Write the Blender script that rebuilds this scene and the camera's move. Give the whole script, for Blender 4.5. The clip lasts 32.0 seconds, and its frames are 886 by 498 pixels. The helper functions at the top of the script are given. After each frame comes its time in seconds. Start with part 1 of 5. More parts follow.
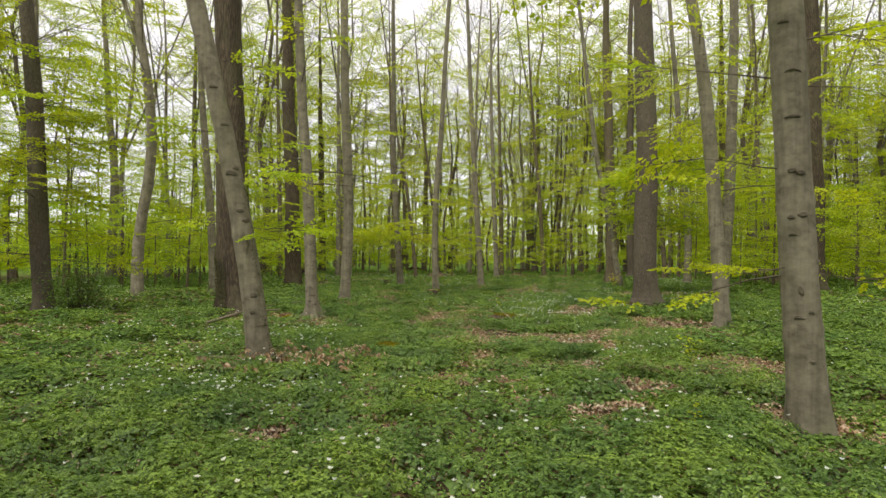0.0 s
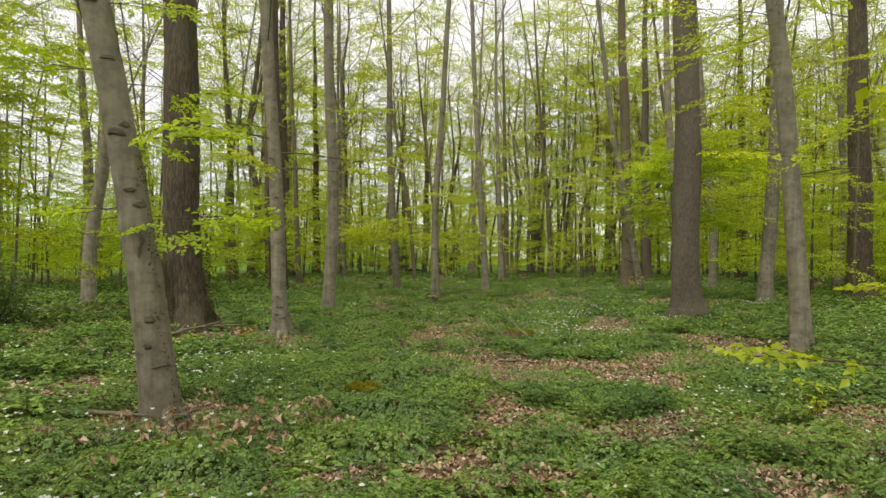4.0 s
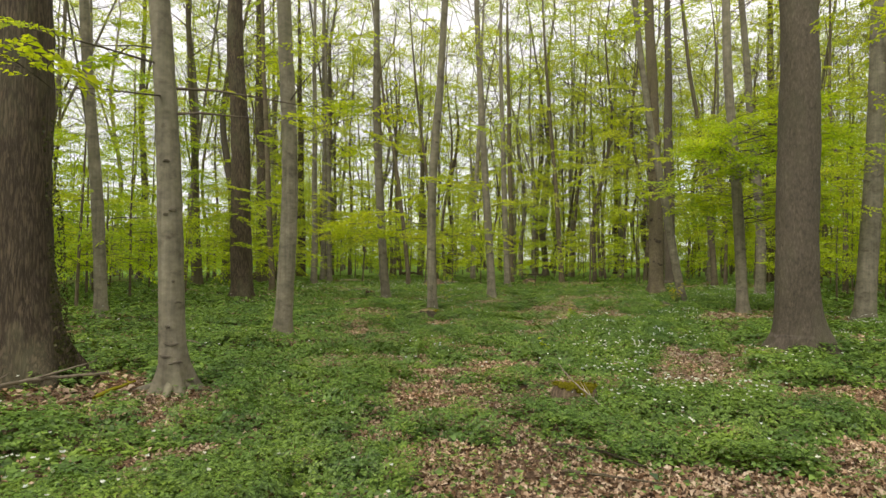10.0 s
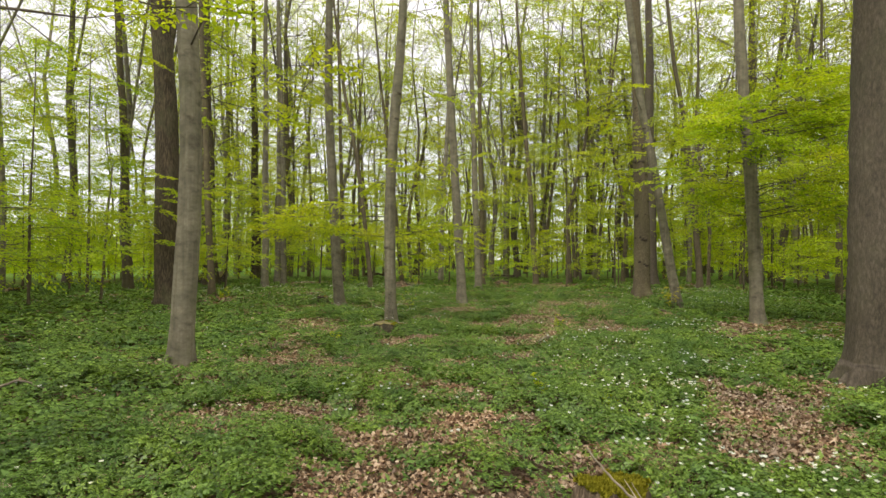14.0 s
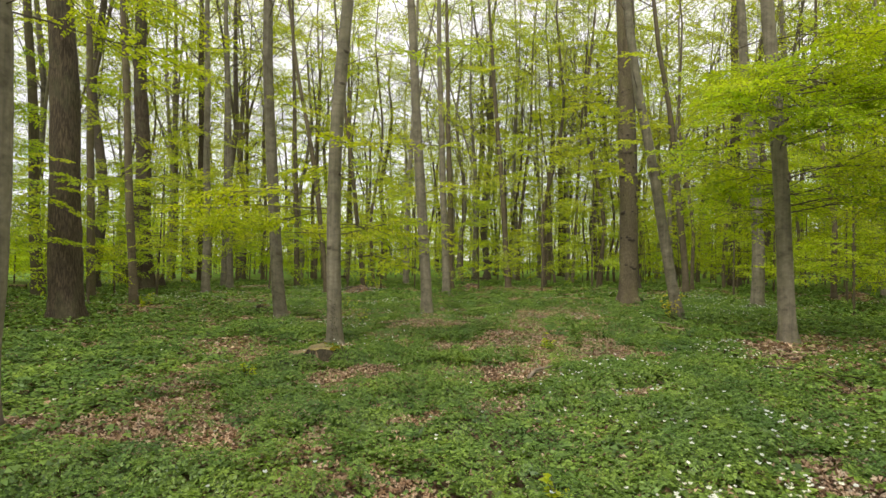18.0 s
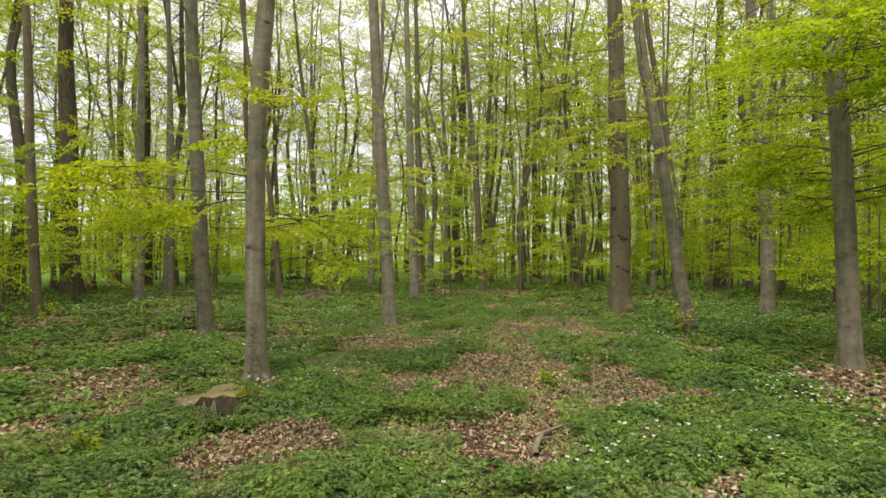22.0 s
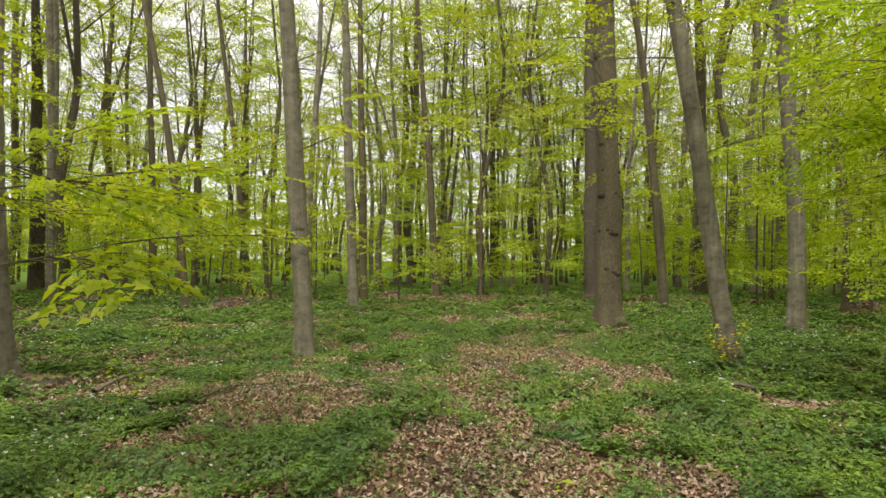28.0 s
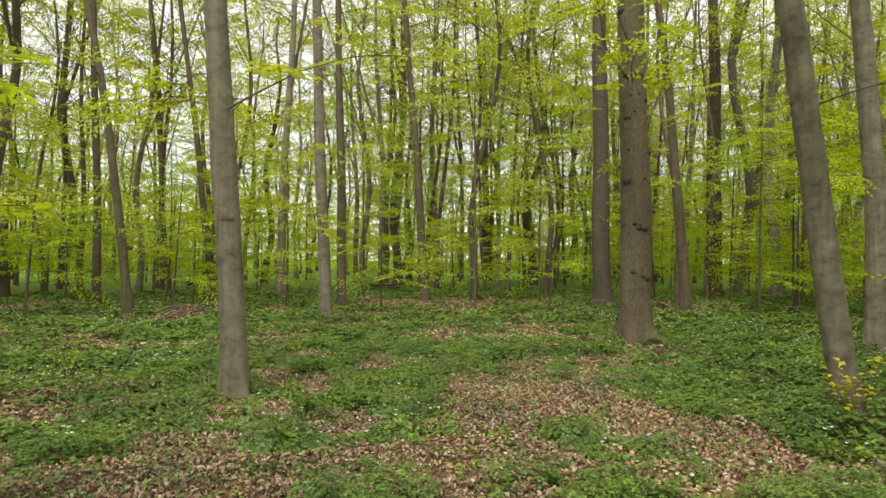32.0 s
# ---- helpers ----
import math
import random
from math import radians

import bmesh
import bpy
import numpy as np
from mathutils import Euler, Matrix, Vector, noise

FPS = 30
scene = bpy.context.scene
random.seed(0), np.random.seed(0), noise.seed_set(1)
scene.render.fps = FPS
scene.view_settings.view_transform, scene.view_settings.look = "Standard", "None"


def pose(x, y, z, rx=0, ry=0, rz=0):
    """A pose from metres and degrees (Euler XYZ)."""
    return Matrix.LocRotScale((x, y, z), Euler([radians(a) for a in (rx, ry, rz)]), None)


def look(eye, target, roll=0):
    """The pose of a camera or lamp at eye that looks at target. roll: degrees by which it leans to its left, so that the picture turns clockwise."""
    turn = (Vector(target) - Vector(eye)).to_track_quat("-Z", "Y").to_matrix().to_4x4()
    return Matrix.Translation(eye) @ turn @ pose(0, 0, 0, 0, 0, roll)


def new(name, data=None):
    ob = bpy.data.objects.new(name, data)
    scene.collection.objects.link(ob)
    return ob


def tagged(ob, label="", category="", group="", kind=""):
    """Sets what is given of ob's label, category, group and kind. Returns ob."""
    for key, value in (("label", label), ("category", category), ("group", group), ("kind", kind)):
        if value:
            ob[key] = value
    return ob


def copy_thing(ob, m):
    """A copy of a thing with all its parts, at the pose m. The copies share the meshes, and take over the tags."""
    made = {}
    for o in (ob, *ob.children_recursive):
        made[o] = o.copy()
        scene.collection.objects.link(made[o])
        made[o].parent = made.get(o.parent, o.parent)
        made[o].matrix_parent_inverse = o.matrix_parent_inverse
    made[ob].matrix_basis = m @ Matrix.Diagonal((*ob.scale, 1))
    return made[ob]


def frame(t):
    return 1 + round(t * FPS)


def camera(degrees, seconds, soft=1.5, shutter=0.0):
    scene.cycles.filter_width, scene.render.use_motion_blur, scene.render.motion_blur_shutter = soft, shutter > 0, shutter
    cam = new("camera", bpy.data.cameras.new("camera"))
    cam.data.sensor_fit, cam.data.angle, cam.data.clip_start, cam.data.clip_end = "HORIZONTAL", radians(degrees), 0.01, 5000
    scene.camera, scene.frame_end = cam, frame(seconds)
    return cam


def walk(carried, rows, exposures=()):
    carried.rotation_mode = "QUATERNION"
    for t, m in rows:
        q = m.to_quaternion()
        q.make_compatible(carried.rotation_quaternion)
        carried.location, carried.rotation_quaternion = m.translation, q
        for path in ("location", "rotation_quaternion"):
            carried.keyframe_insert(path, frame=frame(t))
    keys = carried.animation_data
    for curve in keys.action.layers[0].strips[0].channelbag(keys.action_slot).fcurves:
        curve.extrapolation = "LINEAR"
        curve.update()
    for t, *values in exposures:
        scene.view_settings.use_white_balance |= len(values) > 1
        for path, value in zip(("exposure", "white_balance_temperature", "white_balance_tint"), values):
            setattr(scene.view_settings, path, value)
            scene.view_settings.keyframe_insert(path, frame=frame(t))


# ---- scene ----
cam = camera(73.6, 32.0)
METRES, EYE, TILT, LEAN, TURN = 22.727, 1.5, 0.0, 0.0, 0.0
ROWS = [
    (0.0, 0.0, 0.0, 0.0, -0.01, 0.71, -0.95),
    (0.5, 0.0008, 0.0147, 0.0004, 0.01, 0.72, -0.91),
    (1.0, 0.0018, 0.0289, 0.0004, 0.02, 0.73, -0.92),
    (1.5, 0.002, 0.0434, 0.0003, 0.04, 0.74, -0.93),
    (2.0, 0.0018, 0.0585, 0.0004, 0.07, 0.75, -0.94),
    (2.5, 0.0014, 0.0738, 0.0005, 0.08, 0.77, -0.96),
    (3.0, 0.001, 0.0894, 0.0007, 0.1, 0.78, -0.96),
    (3.5, 0.0009, 0.1049, 0.001, 0.12, 0.78, -0.98),
    (5.5, 0.0011, 0.1672, 0.001, 0.16, 0.87, -1.0),
    (6.0, 0.0006, 0.1825, 0.0009, 0.18, 0.89, -1.03),
    (6.5, 0.0002, 0.1981, 0.0008, 0.21, 0.89, -1.04),
    (7.0, -0.001, 0.2147, 0.0009, 0.23, 0.91, -1.06),
    (7.5, -0.002, 0.2319, 0.001, 0.21, 0.9, -1.06),
    (8.0, -0.0019, 0.2486, 0.001, 0.2, 0.91, -1.03),
    (8.5, -0.0015, 0.2648, 0.0008, 0.1, 0.91, -1.02),
    (9.0, -0.0018, 0.2816, 0.0013, 0.0, 0.93, -1.02),
    (9.5, -0.0023, 0.2985, 0.0017, -0.09, 0.93, -0.98),
    (10.0, -0.0021, 0.3152, 0.0018, -0.21, 0.95, -0.95),
    (10.5, -0.0022, 0.3314, 0.0019, -0.35, 0.95, -0.97),
    (11.0, -0.0023, 0.3474, 0.0023, -0.47, 0.94, -0.96),
    (11.5, -0.0016, 0.3629, 0.0021, -0.74, 0.96, -0.96),
    (12.0, -0.0, 0.3777, 0.0019, -1.05, 0.97, -0.91),
    (12.5, 0.0009, 0.3931, 0.0024, -1.69, 0.97, -0.93),
    (13.0, 0.0021, 0.4082, 0.0026, -2.19, 0.99, -0.91),
    (13.5, 0.004, 0.4236, 0.0025, -2.72, 0.99, -0.9),
    (14.0, 0.0064, 0.439, 0.0027, -3.23, 0.99, -0.9),
    (14.5, 0.0077, 0.4546, 0.0035, -3.68, 1.01, -0.9),
    (16.5, 0.0151, 0.5176, 0.0048, -5.26, 1.05, -0.97),
    (17.0, 0.0168, 0.5333, 0.0048, -5.57, 1.07, -0.96),
    (17.5, 0.019, 0.5485, 0.0049, -5.95, 1.07, -0.96),
    (18.0, 0.0212, 0.5645, 0.0052, -6.32, 1.09, -0.99),
    (18.5, 0.0233, 0.5796, 0.0054, -6.59, 1.08, -1.0),
    (19.0, 0.0253, 0.5949, 0.0059, -6.83, 1.1, -0.96),
    (19.5, 0.0275, 0.6102, 0.0062, -7.13, 1.1, -0.96),
    (20.0, 0.03, 0.6257, 0.0065, -7.53, 1.1, -0.93),
    (20.5, 0.0325, 0.6405, 0.0065, -7.92, 1.11, -0.95),
    (21.0, 0.035, 0.6554, 0.0069, -8.29, 1.13, -0.95),
    (21.5, 0.0374, 0.6704, 0.007, -8.72, 1.14, -0.96),
    (22.0, 0.0398, 0.6852, 0.007, -9.14, 1.17, -0.93),
    (22.5, 0.0426, 0.7003, 0.0072, -9.59, 1.18, -0.89),
    (23.0, 0.0453, 0.7151, 0.0072, -9.98, 1.17, -0.87),
    (23.5, 0.0485, 0.7297, 0.007, -10.36, 1.17, -0.91),
    (24.0, 0.0523, 0.7442, 0.0072, -10.76, 1.18, -0.87),
    (24.5, 0.0557, 0.7589, 0.0074, -11.11, 1.19, -0.83),
    (25.0, 0.0596, 0.7738, 0.0075, -11.49, 1.2, -0.83),
    (25.5, 0.0637, 0.7886, 0.0076, -11.88, 1.21, -0.84),
    (27.5, 0.0779, 0.8489, 0.0086, -13.17, 1.19, -0.9),
    (28.0, 0.0812, 0.8646, 0.0088, -13.55, 1.19, -0.93),
    (28.5, 0.0851, 0.8803, 0.0089, -13.83, 1.19, -0.95),
    (29.0, 0.0894, 0.8965, 0.0096, -14.14, 1.18, -0.9),
    (29.5, 0.0935, 0.9121, 0.0097, -14.44, 1.19, -0.89),
    (30.0, 0.0973, 0.9275, 0.0099, -14.52, 1.19, -0.9),
    (30.5, 0.1015, 0.9425, 0.0101, -14.51, 1.19, -0.88),
    (31.0, 0.1053, 0.9576, 0.0103, -14.51, 1.18, -0.87),
    (31.5, 0.109, 0.9729, 0.0105, -14.51, 1.18, -0.84),
    (32.0, 0.1127, 0.9882, 0.0107, -14.5, 1.17, -0.85),
]
walk(cam, [(t, pose(0, 0, EYE, TILT, LEAN, TURN) @ pose(METRES * x, METRES * y, METRES * z, 90 + pitch, roll, yaw)) for t, x, y, z, yaw, pitch, roll in ROWS], [(0.0, 0.1), (9.0, 0.16), (19.0, 0.26), (32.0, 0.36)])

# ---- world and light: a bright overcast spring sky ----
SUN_EL, SUN_ROT = radians(52), radians(215)
world = bpy.data.worlds.new("sky")
scene.world = world
world.use_nodes = True
wn, wl = world.node_tree.nodes, world.node_tree.links
wn.clear()
sky = wn.new("ShaderNodeTexSky")
sky.sky_type, sky.sun_disc, sky.sun_elevation, sky.sun_rotation = "NISHITA", False, SUN_EL, SUN_ROT
sky_bg = wn.new("ShaderNodeBackground")
sky_bg.inputs["Strength"].default_value = 0.05
wl.new(sky.outputs["Color"], sky_bg.inputs["Color"])
cloud_bg = wn.new("ShaderNodeBackground")
cloud_bg.inputs["Color"].default_value = (1.0, 0.925, 0.855, 1)
# an even overcast is dimmer low down than overhead
dome, up, lift = wn.new("ShaderNodeTexCoord"), wn.new("ShaderNodeSeparateXYZ"), wn.new("ShaderNodeMapRange")
lift.inputs["From Min"].default_value, lift.inputs["From Max"].default_value = 0.0, 1.0
lift.inputs["To Min"].default_value, lift.inputs["To Max"].default_value = 0.77, 1.42
wl.new(dome.outputs["Generated"], up.inputs[0])
wl.new(up.outputs["Z"], lift.inputs["Value"])
wl.new(lift.outputs[0], cloud_bg.inputs["Strength"])
both = wn.new("ShaderNodeAddShader")
wl.new(sky_bg.outputs[0], both.inputs[0])
wl.new(cloud_bg.outputs[0], both.inputs[1])
world_out = wn.new("ShaderNodeOutputWorld")
wl.new(both.outputs[0], world_out.inputs["Surface"])

sun = new("sun", bpy.data.lights.new("sun", "SUN"))
sun.data.energy, sun.data.angle, sun.data.color = 2.4, radians(14), (1.0, 0.96, 0.9)
sun.matrix_world = look((0, 0, 60), (Vector((0, 0, 60)) - Vector((math.sin(SUN_ROT) * math.cos(SUN_EL), math.cos(SUN_ROT) * math.cos(SUN_EL), math.sin(SUN_EL)))))


# ---- materials ----
def material(name, rough=0.8):
    m = bpy.data.materials.new(name)
    m.use_nodes = True
    n = m.node_tree.nodes
    b = n["Principled BSDF"]
    b.inputs["Roughness"].default_value = rough
    b.inputs["Specular IOR Level"].default_value = 0.25
    return m, n, m.node_tree.links, b


def ramp(n, stops):
    r = n.new("ShaderNodeValToRGB")
    e = r.color_ramp.elements
    while len(e) < len(stops):
        e.new(0.5)
    for k, (p, c) in zip(e, stops):
        k.position, k.color = p, (*c, 1)
    return r


def noise_node(n, l, vec, scale, detail=4.0, rough=0.6):
    t = n.new("ShaderNodeTexNoise")
    t.inputs["Scale"].default_value, t.inputs["Detail"].default_value, t.inputs["Roughness"].default_value = scale, detail, rough
    l.new(vec, t.inputs["Vector"])
    return t


def stretched(n, l, scale):
    c = n.new("ShaderNodeTexCoord")
    m = n.new("ShaderNodeMapping")
    m.inputs["Scale"].default_value = scale
    l.new(c.outputs["Object"], m.inputs["Vector"])
    return m.outputs["Vector"]


def mixed(n, l, kind, fac, a, b):
    m = n.new("ShaderNodeMix")
    m.data_type, m.blend_type = "RGBA", kind
    for sock, v in ((m.inputs[0], fac), (m.inputs[6], a), (m.inputs[7], b)):
        if isinstance(v, (int, float)):
            sock.default_value = v
        elif isinstance(v, tuple):
            sock.default_value = (*v, 1)
        else:
            l.new(v, sock)
    return m.outputs[2]


def bark_material(name, dark, light, lichen, ridged, bump):
    """Bark: ridged 1 gives long upright fissures, 0 a smooth skin with level rings and pale blotches."""
    m, n, l, b = material(name, 0.85)
    fine = noise_node(n, l, stretched(n, l, (26, 26, 3.2 if ridged == 1 else 13) if ridged else (14, 14, 18)), 1.0, 6)
    blot = noise_node(n, l, stretched(n, l, (2.2, 2.2, 1.1) if ridged else (3.0, 3.0, 4.2)), 1.0, 5, 0.65)
    moss = noise_node(n, l, stretched(n, l, (1.3, 1.3, 0.6)), 1.0, 5, 0.7)
    base = ramp(n, [(0.25, dark), (0.7, light)])
    add = n.new("ShaderNodeMath")
    add.operation = "MULTIPLY_ADD"
    add.inputs[1].default_value = 0.62 if ridged else 0.35
    l.new(fine.outputs["Fac"], add.inputs[0])
    half = n.new("ShaderNodeMath")
    half.operation = "MULTIPLY"
    half.inputs[1].default_value = 0.38 if ridged else 0.65
    l.new(blot.outputs["Fac"], half.inputs[0])
    l.new(half.outputs[0], add.inputs[2])
    l.new(add.outputs[0], base.inputs["Fac"])
    height = fine.outputs["Fac"]
    colour = base.outputs["Color"]
    if ridged:
        # fissures run where a long upright noise crosses its middle value
        long = noise_node(n, l, stretched(n, l, (30, 30, 3.4 if ridged == 1 else 9)), 1.0, 4, 0.55)
        gap = ramp(n, [(0.36, (1, 1, 1)), (0.47, (0.45, 0.44, 0.43)), (0.52, (0.5, 0.49, 0.48)), (0.62, (1.05, 1.04, 1.02))])
        l.new(long.outputs["Fac"], gap.inputs["Fac"])
        colour = mixed(n, l, "MULTIPLY", ridged, colour, gap.outputs["Color"])
        height = mixed(n, l, "MULTIPLY", 1.0, gap.outputs["Color"], fine.outputs["Color"])
    else:
        mark = ramp(n, [(0.56, (1, 1, 1)), (0.70, (0.52, 0.50, 0.47))])
        l.new(noise_node(n, l, stretched(n, l, (5, 5, 9)), 1.0, 4).outputs["Fac"], mark.inputs["Fac"])
        streak = ramp(n, [(0.35, (0.78, 0.78, 0.76)), (0.65, (1.12, 1.12, 1.1))])
        l.new(noise_node(n, l, stretched(n, l, (16, 16, 0.9)), 1.0, 4).outputs["Fac"], streak.inputs["Fac"])
        colour = mixed(n, l, "MULTIPLY", 1.0, mixed(n, l, "MULTIPLY", 0.7, colour, mark.outputs["Color"]), streak.outputs["Color"])
    patch = ramp(n, [(0.5, (0, 0, 0)), (0.68, (1, 1, 1))])
    l.new(moss.outputs["Fac"], patch.inputs["Fac"])
    info = n.new("ShaderNodeObjectInfo")
    tint = ramp(n, [(0.0, (0.78, 0.77, 0.75)), (1.0, (1.12, 1.1, 1.08))])
    l.new(info.outputs["Random"], tint.inputs["Fac"])
    col = mixed(n, l, "MIX", patch.outputs["Color"], colour, lichen)
    col = mixed(n, l, "MIX", 0.6, colour, col)
    l.new(mixed(n, l, "MULTIPLY", 1.0, col, tint.outputs["Color"]), b.inputs["Base Color"])
    bp = n.new("ShaderNodeBump")
    bp.inputs["Strength"].default_value, bp.inputs["Distance"].default_value = bump, 0.02
    l.new(height, bp.inputs["Height"])
    l.new(bp.outputs["Normal"], b.inputs["Normal"])
    return m


def leaf_material(name, stops, through_share, gloss=0.02, glow=(1.12, 1.12, 0.4), tuft=0.0, vary=False):
    """Thin leaves that let light through, each of its own shade."""
    m, n, l, b = material(name, 0.6)
    n.remove(b)
    geo = n.new("ShaderNodeNewGeometry")
    r = ramp(n, stops)
    l.new(geo.outputs["Random Per Island"], r.inputs["Fac"])
    wide = noise_node(n, l, stretched(n, l, (0.9, 0.9, 0.9)), 1.0, 4, 0.7)
    shade = ramp(n, [(0.3, (0.68, 0.74, 0.75)), (0.7, (1.2, 1.15, 1.0))])
    l.new(wide.outputs["Fac"], shade.inputs["Fac"])
    col = mixed(n, l, "MULTIPLY", 1.0, r.outputs["Color"], shade.outputs["Color"])
    if tuft:
        spot = ramp(n, [(0.34, (0.62, 0.72, 0.85)), (0.5, (0.95, 0.97, 1.0)), (0.68, (1.2, 1.13, 0.85))])
        l.new(noise_node(n, l, stretched(n, l, (tuft, tuft, tuft)), 1.0, 2).outputs["Fac"], spot.inputs["Fac"])
        col = mixed(n, l, "MULTIPLY", 1.0, col, spot.outputs["Color"])
    if vary:
        # some boughs are a cooler, fresher green than others
        info = n.new("ShaderNodeObjectInfo")
        tint = ramp(n, [(0.0, (0.9, 0.99, 1.0)), (0.4, (1.0, 1.0, 0.95)), (1.0, (1.06, 1.0, 0.9))])
        l.new(info.outputs["Random"], tint.inputs["Fac"])
        col = mixed(n, l, "MULTIPLY", 1.0, col, tint.outputs["Color"])
    dif, tra, glo = n.new("ShaderNodeBsdfDiffuse"), n.new("ShaderNodeBsdfTranslucent"), n.new("ShaderNodeBsdfGlossy")
    l.new(col, dif.inputs["Color"])
    l.new(mixed(n, l, "MULTIPLY", 1.0, col, glow), tra.inputs["Color"])
    glo.inputs["Roughness"].default_value = 0.45
    m1, m2 = n.new("ShaderNodeMixShader"), n.new("ShaderNodeMixShader")
    m1.inputs[0].default_value, m2.inputs[0].default_value = through_share, gloss
    l.new(dif.outputs[0], m1.inputs[1]), l.new(tra.outputs[0], m1.inputs[2])
    l.new(m1.outputs[0], m2.inputs[1]), l.new(glo.outputs[0], m2.inputs[2])
    l.new(m2.outputs[0], n["Material Output"].inputs["Surface"])
    return m


def ground_material():
    m, n, l, b = material("forest_soil", 0.95)
    b.inputs["Specular IOR Level"].default_value = 0.0
    v = stretched(n, l, (1, 1, 1))
    grain = noise_node(n, l, v, 38, 6, 0.7)
    broad = noise_node(n, l, v, 0.9, 5)
    cell = n.new("ShaderNodeTexVoronoi")
    cell.inputs["Scale"].default_value = 22
    l.new(v, cell.inputs["Vector"])
    leafy = ramp(n, [(0.0, (0.06, 0.04, 0.026)), (0.5, (0.14, 0.094, 0.062)), (1.0, (0.27, 0.19, 0.13))])
    l.new(cell.outputs["Color"], leafy.inputs["Fac"])
    dirt = ramp(n, [(0.3, (0.03, 0.022, 0.015)), (0.75, (0.11, 0.077, 0.052))])
    l.new(grain.outputs["Fac"], dirt.inputs["Fac"])
    mask = ramp(n, [(0.35, (0.35, 0.35, 0.35)), (0.65, (0.8, 0.8, 0.8))])
    l.new(broad.outputs["Fac"], mask.inputs["Fac"])
    near = mixed(n, l, "MIX", mask.outputs["Color"], dirt.outputs["Color"], leafy.outputs["Color"])
    green_noise = noise_node(n, l, v, 3.2, 6, 0.7)
    green = ramp(n, [(0.36, (0.10, 0.17, 0.032)), (0.56, (0.18, 0.29, 0.06)), (0.72, (0.28, 0.22, 0.14))])
    l.new(green_noise.outputs["Fac"], green.inputs["Fac"])
    # beyond the wood's nearer floor the low plants close up
    spot = n.new("ShaderNodeVectorMath")
    spot.operation = "DISTANCE"
    spot.inputs[1].default_value = (2.5, 18, 0)
    l.new(v, spot.inputs[0])
    far = n.new("ShaderNodeMapRange")
    far.inputs[1].default_value, far.inputs[2].default_value = 30, 50
    l.new(spot.outputs["Value"], far.inputs[0])
    l.new(mixed(n, l, "MIX", far.outputs[0], near, green.outputs["Color"]), b.inputs["Base Color"])
    bp = n.new("ShaderNodeBump")
    bp.inputs["Strength"].default_value, bp.inputs["Distance"].default_value = 0.8, 0.03
    l.new(cell.outputs["Distance"], bp.inputs["Height"])
    l.new(bp.outputs["Normal"], b.inputs["Normal"])
    return m


BARK_BEECH = bark_material("beech_bark", (0.064, 0.056, 0.04), (0.305, 0.274, 0.203), (0.155, 0.155, 0.09), 0, 0.35)
BARK_TAN = bark_material("tan_bark", (0.076, 0.066, 0.048), (0.31, 0.277, 0.205), (0.16, 0.155, 0.085), 0, 0.4)
BARK_YOUNG = bark_material("young_bark", (0.06, 0.048, 0.03), (0.17, 0.14, 0.09), (0.105, 0.105, 0.045), 0, 0.35)
BARK_OAK = bark_material("oak_bark", (0.033, 0.025, 0.017), (0.165, 0.128, 0.086), (0.11, 0.11, 0.06), 1.0, 0.9)
BARK_OLIVE = bark_material("olive_bark", (0.056, 0.046, 0.028), (0.215, 0.178, 0.112), (0.14, 0.13, 0.055), 0.5, 0.6)
BARK_BROWN = bark_material("brown_bark", (0.056, 0.046, 0.034), (0.20, 0.166, 0.124), (0.125, 0.12, 0.075), 0.5, 0.45)
KNOT = bark_material("knot_bark", (0.034, 0.027, 0.019), (0.13, 0.104, 0.073), (0.09, 0.082, 0.045), 1, 0.6)
BARK_SCAR = bark_material("scar_bark", (0.045, 0.038, 0.028), (0.175, 0.15, 0.11), (0.11, 0.105, 0.06), 0, 0.4)
TWIG = bark_material("twig_bark", (0.06, 0.048, 0.034), (0.15, 0.122, 0.088), (0.07, 0.07, 0.03), 0, 0.2)
DEAD_WOOD = bark_material("dead_wood", (0.05, 0.034, 0.022), (0.46, 0.34, 0.235), (0.2, 0.16, 0.08), 1, 0.9)
PALE_STICK = bark_material("pale_stick", (0.22, 0.175, 0.125), (0.46, 0.39, 0.30), (0.3, 0.26, 0.18), 0, 0.4)
CUT_WOOD = bark_material("cut_wood", (0.12, 0.092, 0.042), (0.36, 0.30, 0.155), (0.33, 0.28, 0.06), 0.5, 0.7)
STICK = bark_material("dead_stick", (0.10, 0.08, 0.058), (0.30, 0.25, 0.19), (0.16, 0.14, 0.08), 0, 0.5)
LEAF = leaf_material("spring_leaf", [(0.0, (0.315, 0.41, 0.012)), (0.5, (0.47, 0.55, 0.026)), (1.0, (0.61, 0.66, 0.055))], 0.6, vary=True)
LEAF_LOW = leaf_material("young_leaf", [(0.0, (0.28, 0.41, 0.010)), (0.5, (0.435, 0.555, 0.02)), (1.0, (0.575, 0.665, 0.05))], 0.6, vary=True)
ANEMONE = leaf_material("anemone_leaf", [(0.0, (0.048, 0.088, 0.016)), (0.5, (0.146, 0.236, 0.038)), (1.0, (0.24, 0.37, 0.07))], 0.2, 0.04, tuft=1.9)
PETAL = leaf_material("white_petal", [(0.0, (0.72, 0.74, 0.7)), (1.0, (0.85, 0.85, 0.84))], 0.3, 0.02, (1, 1, 1))
